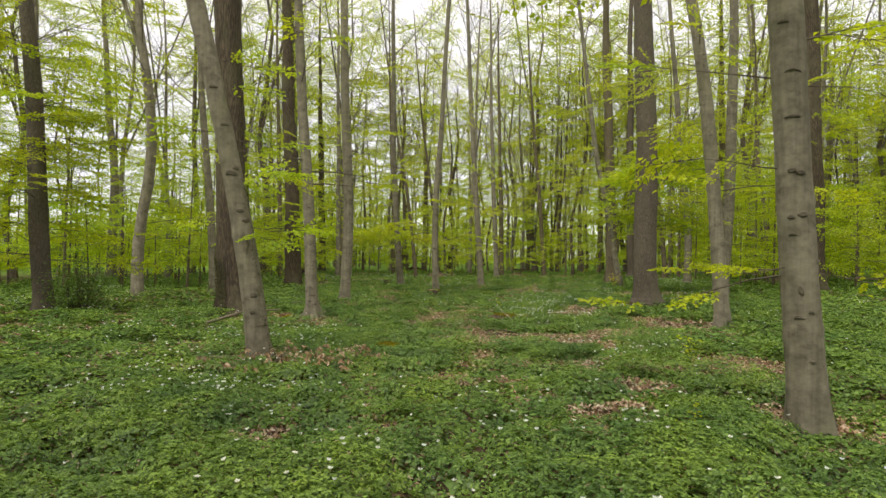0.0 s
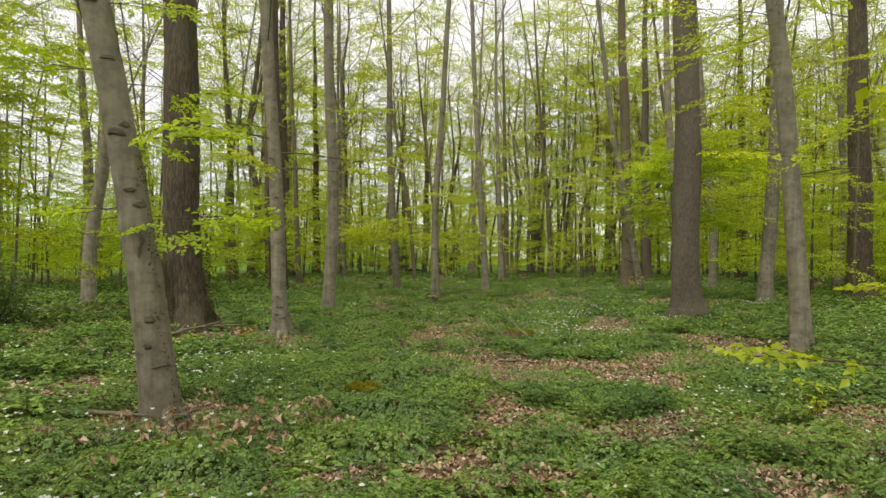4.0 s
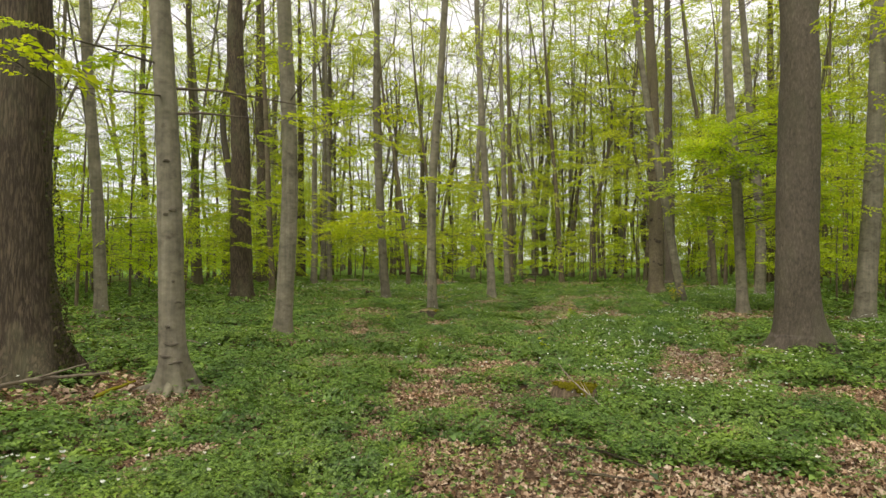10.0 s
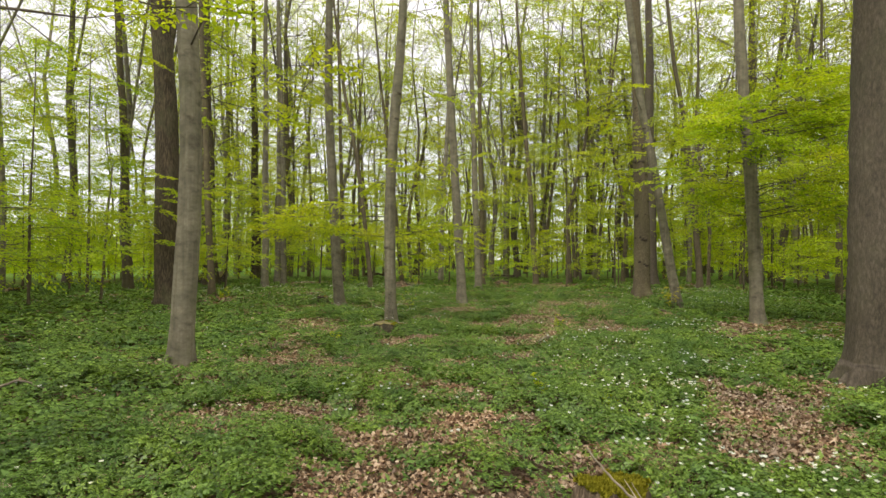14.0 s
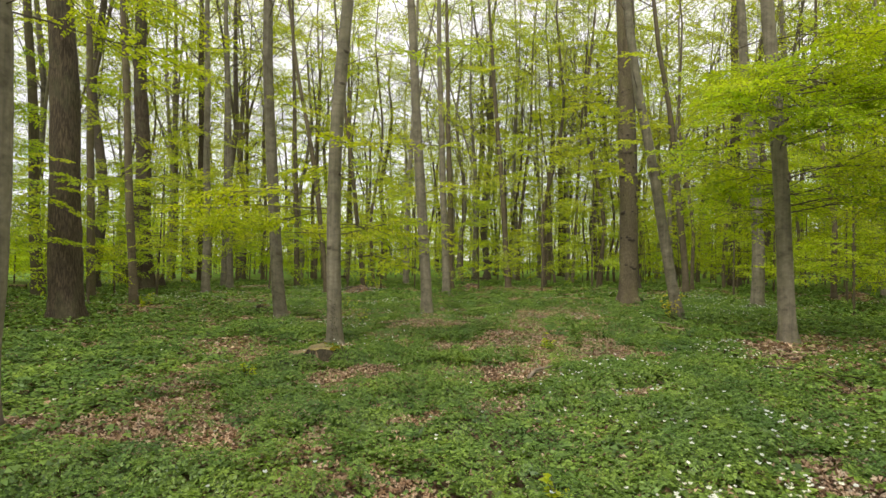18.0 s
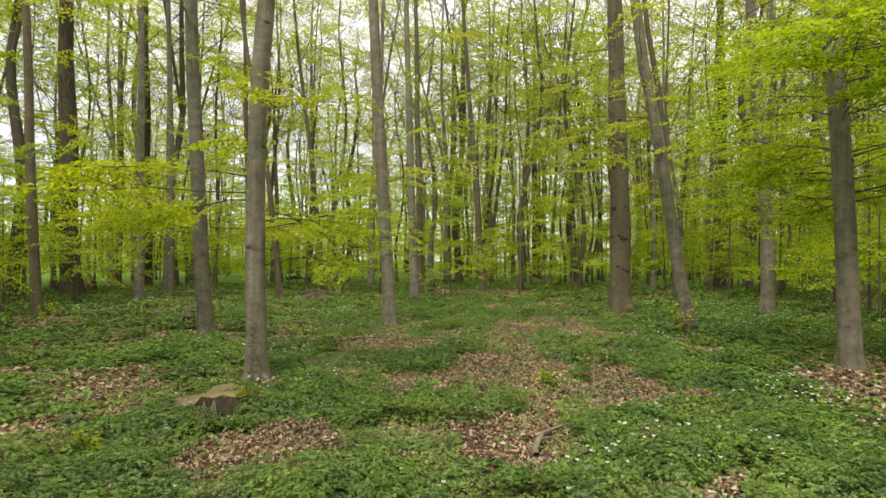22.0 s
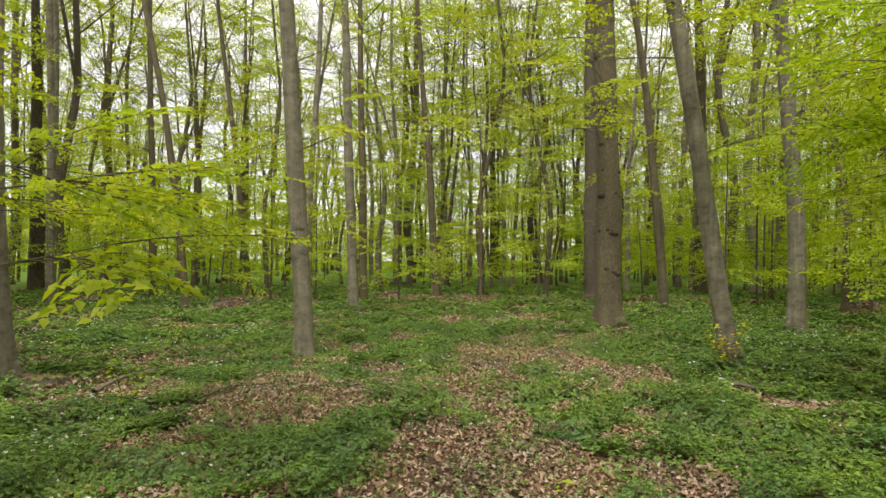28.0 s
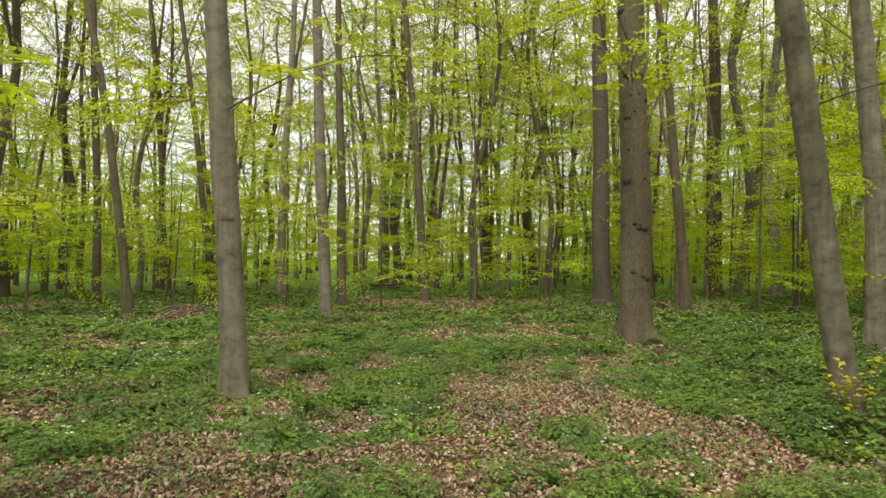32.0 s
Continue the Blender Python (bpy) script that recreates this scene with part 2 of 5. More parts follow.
LITTER = leaf_material("dry_leaf", [(0.0, (0.13, 0.07, 0.04)), (0.3, (0.28, 0.175, 0.11)), (0.7, (0.46, 0.32, 0.22)), (1.0, (0.64, 0.505, 0.39))], 0.12, 0.03, (1.1, 0.9, 0.7))
COPPER = leaf_material("copper_leaf", [(0.0, (0.22, 0.13, 0.075)), (0.5, (0.42, 0.28, 0.18)), (1.0, (0.62, 0.47, 0.34))], 0.2, 0.03, (1.1, 0.85, 0.6))
IVY = leaf_material("ivy_leaf", [(0.0, (0.035, 0.042, 0.014)), (1.0, (0.11, 0.10, 0.045))], 0.15, 0.015)
MOSS = leaf_material("moss", [(0.0, (0.15, 0.14, 0.012)), (1.0, (0.36, 0.32, 0.035))], 0.1, 0.0)
SHRUB = leaf_material("dark_shrub_leaf", [(0.0, (0.07, 0.125, 0.02)), (1.0, (0.17, 0.28, 0.045))], 0.35, 0.05)
YELLOW = leaf_material("yellow_leaf", [(0.0, (0.42, 0.38, 0.02)), (1.0, (0.75, 0.66, 0.06))], 0.45)
SOIL = ground_material()


# ---- mesh tools ----
def smooth_step(a, b, v):
    k = np.clip((v - a) / (b - a), 0, 1)
    return k * k * (3 - 2 * k)


def lattice(ix, iy, seed):
    h = (ix * 374761393 + iy * 668265263 + seed * 982451653) & 0xFFFFFFFF
    h = ((h ^ (h >> 13)) * 1274126177) & 0xFFFFFFFF
    return ((h ^ (h >> 16)) & 0xFFFF) / 65535.0


def field(x, y, size, seed=0):
    """Smooth random field from 0 to 1 with waves of that size in metres."""
    x, y = np.asarray(x, float) / size, np.asarray(y, float) / size
    ix, iy = np.floor(x).astype(np.int64), np.floor(y).astype(np.int64)
    fx, fy = x - ix, y - iy
    fx, fy = fx * fx * (3 - 2 * fx), fy * fy * (3 - 2 * fy)
    a, b = lattice(ix, iy, seed), lattice(ix + 1, iy, seed)
    c, d = lattice(ix, iy + 1, seed), lattice(ix + 1, iy + 1, seed)
    return (a * (1 - fx) + b * fx) * (1 - fy) + (c * (1 - fx) + d * fx) * fy


def ground_z(x, y):
    x, y = np.asarray(x, float), np.asarray(y, float)
    return 0.02 + 0.012 * np.clip(x, -30, 30) + 0.16 * (field(x, y, 6.0, 3) - 0.5) + 0.06 * (field(x, y, 1.6, 4) - 0.5)


def mesh_of(name, verts, tris=None, quads=None, smooth=True):
    me = bpy.data.meshes.new(name)
    verts = np.asarray(verts, np.float32).reshape(-1, 3)
    tris = np.zeros((0, 3), np.int32) if tris is None or len(tris) == 0 else np.asarray(tris, np.int32)
    quads = np.zeros((0, 4), np.int32) if quads is None or len(quads) == 0 else np.asarray(quads, np.int32)
    loops = np.concatenate([tris.ravel(), quads.ravel()])
    start = np.concatenate([np.arange(len(tris)) * 3, len(tris) * 3 + np.arange(len(quads)) * 4]).astype(np.int32)
    me.vertices.add(len(verts)), me.loops.add(len(loops)), me.polygons.add(len(start))
    me.vertices.foreach_set("co", verts.ravel())
    me.loops.foreach_set("vertex_index", loops.astype(np.int32))
    me.polygons.foreach_set("loop_start", start)
    me.polygons.foreach_set("use_smooth", np.full(len(start), smooth))
    me.update(calc_edges=True)
    return me


def put(name, mesh, mat, parent=None, label="", kind=""):
    ob = new(name, mesh)
    if not mesh.materials:
        mesh.materials.append(mat)
    if parent is not None:
        ob.parent = parent
    return tagged(ob, label, kind=kind)


def part(name, bm, mat, parent, label=""):
    me = bpy.data.meshes.new(name)
    bm.to_mesh(me)
    bm.free()
    me.polygons.foreach_set("use_smooth", np.ones(len(me.polygons), bool))
    return put(name, me, mat, parent, label)


def thing(name, x, y, z, label, category, group=""):
    ob = new(name)
    ob.empty_display_size = 0.2
    ob.location = (x, y, z)
    return tagged(ob, label, category, group)


class Soup:
    """Gathers triangles and quads of one mesh."""

    def __init__(self):
        self.v, self.t, self.q, self.n = [], [], [], 0

    def add(self, v, t=None, q=None):
        v = np.asarray(v, float).reshape(-1, 3)
        if t is not None and len(t):
            self.t.append(np.asarray(t) + self.n)
        if q is not None and len(q):
            self.q.append(np.asarray(q) + self.n)
        self.v.append(v)
        self.n += len(v)

    def mesh(self, name, smooth=True):
        cat = lambda a, k: np.concatenate(a) if a else np.zeros((0, k), int)
        return mesh_of(name, cat(self.v, 3), cat(self.t, 3), cat(self.q, 4), smooth)


def tube(points, radii, sides, shape=None, cap=True):
    """A tapering tube along points; shape(ring, angles) scales each ring's radius."""
    p, r = np.asarray(points, float), np.asarray(radii, float)
    d = np.gradient(p, axis=0)
    d /= np.linalg.norm(d, axis=1)[:, None] + 1e-9
    ref = np.where(np.abs(d[:, 2:3]) > 0.8, np.array([[1.0, 0, 0]]), np.array([[0, 0, 1.0]]))
    u = np.cross(ref, d)
    u /= np.linalg.norm(u, axis=1)[:, None] + 1e-9
    w = np.cross(d, u)
    a = np.arange(sides) * 2 * np.pi / sides
    k = np.ones((len(p), sides)) if shape is None else shape(p, a)
    v = p[:, None] + (r[:, None] * k)[..., None] * (np.cos(a)[None, :, None] * u[:, None] + np.sin(a)[None, :, None] * w[:, None])
    i = np.arange(len(p) - 1)[:, None] * sides
    j, j2 = np.arange(sides)[None], (np.arange(sides)[None] + 1) % sides
    q = np.stack([i + j, i + j2, i + sides + j2, i + sides + j], -1).reshape(-1, 4)
    v, t = v.reshape(-1, 3), None
    if cap:
        top = len(p) * sides - sides
        v = np.concatenate([v, p[-1:]])
        t = np.stack([top + np.arange(sides), top + (np.arange(sides) + 1) % sides, np.full(sides, len(v) - 1)], -1)
    return v, t, q


def curled_leaves(c, u, nrm, length, width, g):
    """Dry leaves with a bent midrib and rolled edges, five points and four faces each."""
    u = u / (np.linalg.norm(u, axis=1)[:, None] + 1e-9)
    s = np.cross(nrm, u)
    s /= np.linalg.norm(s, axis=1)[:, None] + 1e-9
    nn = np.cross(u, s)
    n = len(c)
    L, W = length[:, None], width[:, None]
    e1, e2 = g.uniform(-0.2, 0.7, (n, 1)), g.uniform(-0.2, 0.7, (n, 1))
    bow = g.normal(0.1, 0.18, (n, 1))
    mid = c + u * L * 0.5 + nn * L * bow
    v = np.stack([c, mid - u * L * 0.1 + s * W * 0.5 + nn * W * e1, c + u * L, mid - s * W * 0.5 + nn * W * e2, mid], 1)
    i = np.arange(n)[:, None] * 5
    t = np.concatenate([i + np.array([[0, 4, 1]]), i + np.array([[1, 4, 2]]), i + np.array([[0, 3, 4]]), i + np.array([[4, 3, 2]])])
    return v.reshape(-1, 3), t


def leaf_blades(c, u, nrm, length, width):
    """Narrow three-cornered leaf lobes: point at c, broad beyond the middle."""
    u = u / (np.linalg.norm(u, axis=1)[:, None] + 1e-9)
    s = np.cross(nrm, u)
    s /= np.linalg.norm(s, axis=1)[:, None] + 1e-9
    L, W = length[:, None], width[:, None]
    v = np.stack([c, c + u * L + s * W * 0.35, c + u * L * 0.62 - s * W * 0.65], 1)
    return v.reshape(-1, 3), np.arange(len(c) * 3).reshape(-1, 3)


def leaf_quads(c, u, nrm, length, width, fold=0.25):
    """Folded pointed leaves: base at c, along u, facing nrm."""
    u = u / (np.linalg.norm(u, axis=1)[:, None] + 1e-9)
    s = np.cross(nrm, u)
    s /= np.linalg.norm(s, axis=1)[:, None] + 1e-9
    nn = np.cross(u, s)
    L, W = length[:, None], width[:, None]
    mid = c + u * L * 0.45
    v = np.stack([c, mid + s * W * 0.5 + nn * W * fold, c + u * L - nn * L * 0.12, mid - s * W * 0.5 + nn * W * fold], 1)
    i = np.arange(len(c))[:, None] * 4
    t = np.concatenate([i + np.array([[0, 2, 1]]), i + np.array([[0, 3, 2]])])
    return v.reshape(-1, 3), t


# ---- sprays: flat fans of twigs with leaves, as the low boughs of beech carry them ----
def make_spray(seed, leaf, gap, length=1.7, ruffle=0.45, plain=False):
    g = np.random.default_rng(seed)
    wood, cs, us, ns = Soup(), [], [], []

    def run(start, az, L, r, depth):
        k = max(3, int(L / 0.3) + 1)
        s = np.linspace(0, 1, k)
        bend = g.normal(0, 0.25)
        ang = az + bend * s
        step = L / (k - 1)
        p = start + np.concatenate([[[0, 0, 0]], np.cumsum(np.stack([np.cos(ang[1:]), np.sin(ang[1:]), 0.10 - 0.28 * s[1:] + g.normal(0, 0.06, k - 1)], 1) * step, 0)])
        if plain and depth:
            across = np.array([-math.sin(az), math.cos(az), 0.3]) * r * 1.5
            wood.add(np.array([p[0] - across, p[0] + across, p[-1]]), [[0, 1, 2]])
        elif plain:
            wood.add(*tube(p[[0, k // 2, -1]], r * np.array([1, 0.6, 0.2]), 3, cap=False))
        else:
            wood.add(*tube(p, r * (1 - 0.75 * s), 3, cap=False))
        m = max(2, int(L / gap))
        f = np.linspace(0.18 if depth else 0.4, 1.0, m) + g.normal(0, 0.01, m)
        pos = np.stack([np.interp(f, s, p[:, i]) for i in range(3)], 1)
        side = np.where(np.arange(m) % 2 == 0, 1, -1) * g.uniform(0.5, 1.1, m)
        a = np.interp(f, s, ang) + side
        cs.append(pos + g.normal(0, 0.012, (m, 3)))
        us.append(np.stack([np.cos(a), np.sin(a), g.normal(-0.12, 0.25, m)], 1))
        ns.append(np.stack([g.normal(0, ruffle, m), g.normal(0, ruffle, m), np.ones(m)], 1))
        return p, ang, s

    p, ang, s = run(np.zeros(3), 0.0, length, 0.008, 0)
    n = int(7 + length * 2)
    for i in range(n):
        f = 0.12 + 0.85 * (i + g.uniform(-0.3, 0.3)) / n
        at = np.array([np.interp(f, s, p[:, k]) for k in range(3)])
        L = length * (0.42 * (1 - f) + 0.16) * g.uniform(0.7, 1.3)
        run(at, np.interp(f, s, ang) + (1 if i % 2 else -1) * g.uniform(0.6, 1.0), L, 0.0045, 1)
    c, u, nn = np.concatenate(cs), np.concatenate(us), np.concatenate(ns)
    ln = leaf * g.uniform(0.75, 1.2, len(c))
    lv, lt = leaf_quads(c, u, nn, ln, ln * 0.66)
    if plain:
        lv = lv.reshape(-1, 4, 3)[:, [0, 1, 2, 3]]
        a, b, c2 = lv[:, 1], lv[:, 2], lv[:, 3]
        lv, lt = np.stack([a * 1.0, b * 1.0 + (b - lv[:, 0]) * 0.15, c2 * 1.0 - (b - lv[:, 0]) * 0.3], 1).reshape(-1, 3), np.arange(len(a) * 3).reshape(-1, 3)
    wq = np.concatenate(wood.q)
    wt = np.concatenate(wood.t) if wood.t else np.zeros((0, 3), int)
    return lv, lt, np.concatenate(wood.v), wq, wt


SHORT = [make_spray(70 + i, 0.078, 0.036, 0.85, 0.6) for i in range(6)]
FINE = [make_spray(10 + i, 0.072, 0.042) for i in range(6)]
MID = [make_spray(30 + i, 0.105, 0.075, 1.7, 0.5, True) for i in range(6)]
FAR = [make_spray(50 + i, 0.165, 0.125, 1.7, 0.6, True) for i in range(6)]
CROWN = [make_spray(90 + i, 0.092, 0.06, 1.7, 0.6, True) for i in range(6)]


def make_bare_fan(seed, length=2.0):
    """A leafless fan of fine rising twigs from the upper crown."""
    g = np.random.default_rng(seed)
    wood = Soup()

    def run(start, az, rise, L, r, depth):
        s = np.linspace(0, 1, 4)
        a = az + g.normal(0, 0.3) * s
        up = rise + 0.25 * s + g.normal(0, 0.08, 4)
        p = start + np.concatenate([[[0, 0, 0]], np.cumsum(np.stack([np.cos(a), np.sin(a), up], 1)[1:] * L / 3, 0)])
        if depth:
            across = np.array([-math.sin(az), math.cos(az), 0.4]) * r
            wood.add(np.array([p[0] - across, p[0] + across, p[-1]]), [[0, 1, 2]])
        else:
            wood.add(*tube(p, r * (1 - 0.7 * s), 3, cap=False))
        if depth == 2:
            return
        for i in range(5 if depth == 0 else 4):
            f = 0.2 + 0.75 * (i + g.uniform(-0.3, 0.3)) / (5 if depth == 0 else 4)
            at = np.array([np.interp(f, s, p[:, k]) for k in range(3)])
            run(at, az + (1 if i % 2 else -1) * g.uniform(0.4, 0.9), rise + g.uniform(0, 0.5), L * (0.62 - 0.3 * f), r * 0.55, depth + 1)

    run(np.zeros(3), 0.0, 0.5, length, 0.014, 0)
    return np.concatenate(wood.v), np.concatenate(wood.q), np.concatenate(wood.t)


BARE_FANS = [make_bare_fan(110 + i) for i in range(6)]


# ---- ground: one sheet, fine near the walk and coarse far off ----
def spaced(lo, a, b, hi, step):
    near = np.arange(a, b + step, step)
    out_hi = b + step + np.cumsum(np.geomspace(step * 2, (hi - b) / 4, 26))
    out_lo = a - np.cumsum(np.geomspace(step * 2, (a - lo) / 4, 26))
    return np.concatenate([out_lo[::-1], near, out_hi])


def build_ground():
    xs, ys = spaced(-900, -14, 22, 900, 0.22), spaced(-900, -3, 48, 1200, 0.22)
    gx, gy = np.meshgrid(xs, ys)
    v = np.stack([gx, gy, ground_z(gx, gy)], -1).reshape(-1, 3)
    w, h = len(xs), len(ys)
    i = (np.arange(h - 1)[:, None] * w + np.arange(w - 1)[None]).ravel()
    ob = put("ground", mesh_of("ground", v, quads=np.stack([i, i + 1, i + w + 1, i + w], -1)), SOIL)
    return tagged(ob, "brown leaf-strewn forest soil under low green plants", "ground", kind="structure")


build_ground()


# ---- trees ----
def turn(az, tilt, roll=0.0):
    return np.array((Matrix.Rotation(az, 3, "Z") @ Matrix.Rotation(-tilt, 3, "Y") @ Matrix.Rotation(roll, 3, "X")))


class Tree:
    """A tree at its own base: trunk, limbs, and sprays gathered into twigs and crown."""

    def __init__(self, name, x, y, label, category, group, seed):
        self.g = np.random.default_rng(seed)
        self.z0 = float(ground_z(x, y))
        self.ob = thing(name, x, y, self.z0, label, category, group)
        self.twigs, self.leaves, self.leaf = Soup(), Soup(), LEAF

    def trunk(self, dia, lean, bend, top, height, bark, sides=14, lean_y=0.0, flare=0.5, rough=0.04, roots=5, knots=0, wave=0.0):
        g = self.g
        z = np.unique(np.concatenate([np.linspace(-0.25, 0.8, 9 if sides > 9 else 4), np.linspace(0.8, min(10, height), 26 if sides > 9 else 9), np.linspace(min(10, height), height, 10 if sides > 9 else 5)]))
        zc = np.clip(z, 0, top)
        slope = lean + 2 * bend * top
        sway = g.uniform(-1, 1, 2)
        self.axis = lambda q: np.stack([
            lean * np.clip(q, 0, top) + bend * np.clip(q, 0, top) ** 2 + 0.6 * slope * np.maximum(q - top, 0) + 0.012 * dia * 4 * np.sin(q * 0.9 + sway[0] * 3) * np.clip(q, 0, 1) + wave * (np.sin(q * 0.55 + sway[0] * 3) - math.sin(sway[0] * 3)) * np.clip(q / 3, 0, 1),
            lean_y * q + (0.05 + wave) * np.sin(q * 0.5 + sway[1] * 3) * np.clip(q / 4, 0, 1), q], -1)
        self.height, self.dia = height, dia
        self.radius = lambda q: 0.46 * dia * np.clip(1.06 - 0.82 * np.clip(q / height, 0, 1) ** 1.1, 0.03, 2)
        ph, k2 = g.uniform(0, 6.28, 3), g.integers(3, 5)
        # level wrinkles where old branches were shed
        rings = (0.05 if bark in (BARK_BEECH, BARK_TAN) else 0.0, [0.25 + 4.5 * abs(math.sin(i * 1.7 + ph[0])) for i in range(11 if sides > 14 else 0)])

        def shape(p, a):
            zz = p[:, 2:3]
            fl = flare * np.exp(-np.clip(zz, 0, 9) / (0.16 + 0.28 * dia)) * (0.55 + 0.75 * np.clip(np.cos(roots * a[None] + ph[0]), -0.4, 1) * np.clip(1.4 - zz * 2, 0, 1))
            wob = rough * (np.sin(k2 * a[None] + zz * 0.7 + ph[1]) * 0.5 + np.sin(2 * a[None] + zz * 1.7 + ph[2]) * 0.5)
            fine = rough * 0.5 * np.sin(7 * a[None] + 5 * np.sin(zz * 2.1 + ph[1]))
            ring = rings[0] * sum(np.exp(-((zz - q - 0.05 * np.sin(a[None] + q * 9)) / 0.03) ** 2) * np.clip(0.4 + np.cos(a[None] - q * 7), 0, 1) for q in rings[1])
            return 1 + np.clip(fl, -0.1, 3) + wob + fine + ring

        if sides > 14:
            z = np.unique(np.concatenate([z, np.linspace(0, 5, 110), np.linspace(5, 9, 30)]))
        me_v, me_t, me_q = tube(self.axis(z), self.radius(z), sides, shape)
        self.skin = lambda q, a: float(self.radius(q) * shape(np.array([[0, 0, q]]), np.array([a + math.pi / 2]))[0, 0])
        self.stem = put("trunk", mesh_of("trunk", me_v, me_t, me_q), bark, self.ob)
        for i in range(knots):
            zz, a = 0.9 + 7.0 * (i + g.uniform(0.1, 0.9)) / knots, g.uniform(0, 6.28)
            self.knot(zz, a, 0.13 * dia + 0.015, bark)
        self.bark = bark
        return self

    def knot(self, z, a, r, bark):
        """An old branch scar standing proud of the bark."""
        c = self.axis(np.array([z]))[0] + self.radius(np.array([z]))[0] * 0.93 * np.array([math.cos(a), math.sin(a), 0])
        d = np.array([math.cos(a), math.sin(a), 0.15])
        s = np.linspace(0, 1, 4)
        heavy = bark in (BARK_BROWN, BARK_OLIVE)
        r = r * (0.85 if heavy else 1.0)
        v, t, q = tube((s[:, None] - 0.25) * d * r * (0.75 if heavy else 0.55), r * np.array([1.35, 1.05, 0.62, 0.3]) * (1 + 0.1 * self.g.normal()), 9)
        v = v * np.array([1, 1, 0.75 if heavy else 0.6]) + c
        put("knot", mesh_of("knot", v, t, q), KNOT if heavy else BARK_SCAR, self.stem, "dark bark knot")

    def scar(self, z, a, w, h, droop=0.3, mat=None):
        """A dark lens-shaped scar in smooth bark, its ends hanging like a brow."""
        v, n = [], 16
        for r, up in ((0.0, 0.008), (0.4, 0.014), (0.75, 0.011), (1.0, -0.004)):
            for t in np.arange(n) * 2 * np.pi / n:
                k = r * math.cos(t) * (1 + 0.12 * math.sin(3 * t + z * 9))
                q = z + h * r * math.sin(t) * (1 + 0.15 * math.sin(4 * t + z * 5)) - droop * w * k * k
                b = a + w * k / self.radius(z)
                v.append(self.axis(np.array([q]))[0] + (self.skin(q, b) + up) * np.array([math.cos(b), math.sin(b), 0]))
        i, j, j2 = np.arange(3)[:, None] * n, np.arange(n)[None], (np.arange(n)[None] + 1) % n
        put("scar", mesh_of("scar", v, quads=np.stack([i + j, i + j2, i + n + j2, i + n + j], -1).reshape(-1, 4)), mat or BARK_SCAR, self.stem, "dark scar in the bark")
        return self

    def roots(self, n, length, spread=(0, 6.28)):
        """Surface roots that run out from the foot and sink into the soil."""
        for i in range(n):
            a = spread[0] + (spread[1] - spread[0]) * (i + self.g.uniform(0.2, 0.8)) / n
            L, s = length * self.g.uniform(0.6, 1.15), np.linspace(0, 1, 9)
            r0 = 0.5 * self.dia
            aa = a + self.g.normal(0, 0.35) * s ** 2
            d = 0.55 * r0 + L * s
            z = 0.34 * self.dia * 1.2 * np.exp(-4.2 * s) + 0.035 * (1 - s) - 0.03 * s ** 3 * 2 + 0.008 * np.sin(s * 9 + i)
            p = np.stack([d * np.cos(aa), d * np.sin(aa), z], 1)
            v, t, q = tube(p, 0.21 * self.dia * (1 - s) ** 1.2 + 0.012, 9, lambda pp, an: 1 + 0.12 * np.sin(3 * an[None] + pp[:, :1] * 9))
            put("root", mesh_of("root", v, t, q), self.bark, self.stem)
        return self

    def spray(self, lib, at, az, tilt, scale, roll=0.0):
        if lib is FINE and scale < 0.68:
            lib, scale = SHORT, min(1.15, scale * 1.9)
        lv, lt, wv, wq, wt = lib[self.g.integers(len(lib))]
        m = turn(az, tilt, roll) * scale
        if self.g.random() < 0.5:
            lv, wv = lv * np.array([1, -1, 1]), wv * np.array([1, -1, 1])
        self.leaves.add(lv @ m.T + at, lt)
        self.twigs.add(wv @ m.T + at, wt, wq)

    def bough(self, lib, z, az, length, rise=0.15, n=3, scale=1.0, thick=None, own=False):
        """A branch from the trunk that carries n sprays along its outer part."""
        g = self.g
        base = self.axis(np.array([z]))[0]
        k = 6 if own else 4
        s = np.linspace(0, 1, k)
        a = az + g.normal(0, 0.2) * s
        r0 = thick or min(0.3 * self.radius(np.array([z]))[0], 0.005 + 0.0045 * length + 0.004 * max(0, rise) * length)
        up = rise + g.normal(0, 0.06) - 0.22 * s * max(0.2, 1 - rise)
        p = base + np.concatenate([[[0, 0, 0]], np.cumsum(np.stack([np.cos(a), np.sin(a), up + g.normal(0, 0.05, k)], 1)[1:] * length / (k - 1), 0)])
        v, t, q = tube(p, r0 * (1 - 0.72 * s), 5 if own else 3)
        single = lib is FINE and length > 0.6 and n and not own
        if single:
            kept, (self.twigs, self.leaves) = (self.twigs, self.leaves), (Soup(), Soup())
            self.twigs.add(v, t, q)
        elif own:
            put("limb", mesh_of("limb", v, t, q), self.bark, self.ob)
        else:
            self.twigs.add(v, t, q)
        for i in range(n):
            f = 1.0 if i == 0 else g.uniform(0.35, 0.95)
            at = np.array([np.interp(f, s, p[:, k]) for k in range(3)])
            self.spray(lib, at, a[-1] + (0 if i == 0 else g.choice([-1, 1]) * g.uniform(0.4, 1.1)), g.uniform(-0.3, 0.28) + 0.5 * max(0, rise - 0.3), scale * g.uniform(0.7, 1.15), g.normal(0, 0.38))
        if single:
            branch = put("branch", self.twigs.mesh("branch"), TWIG, self.ob)
            put("leaf_spray", self.leaves.mesh("leaf_spray"), self.leaf, branch, "fresh yellow-green beech leaves", "stuff")
            self.twigs, self.leaves = kept

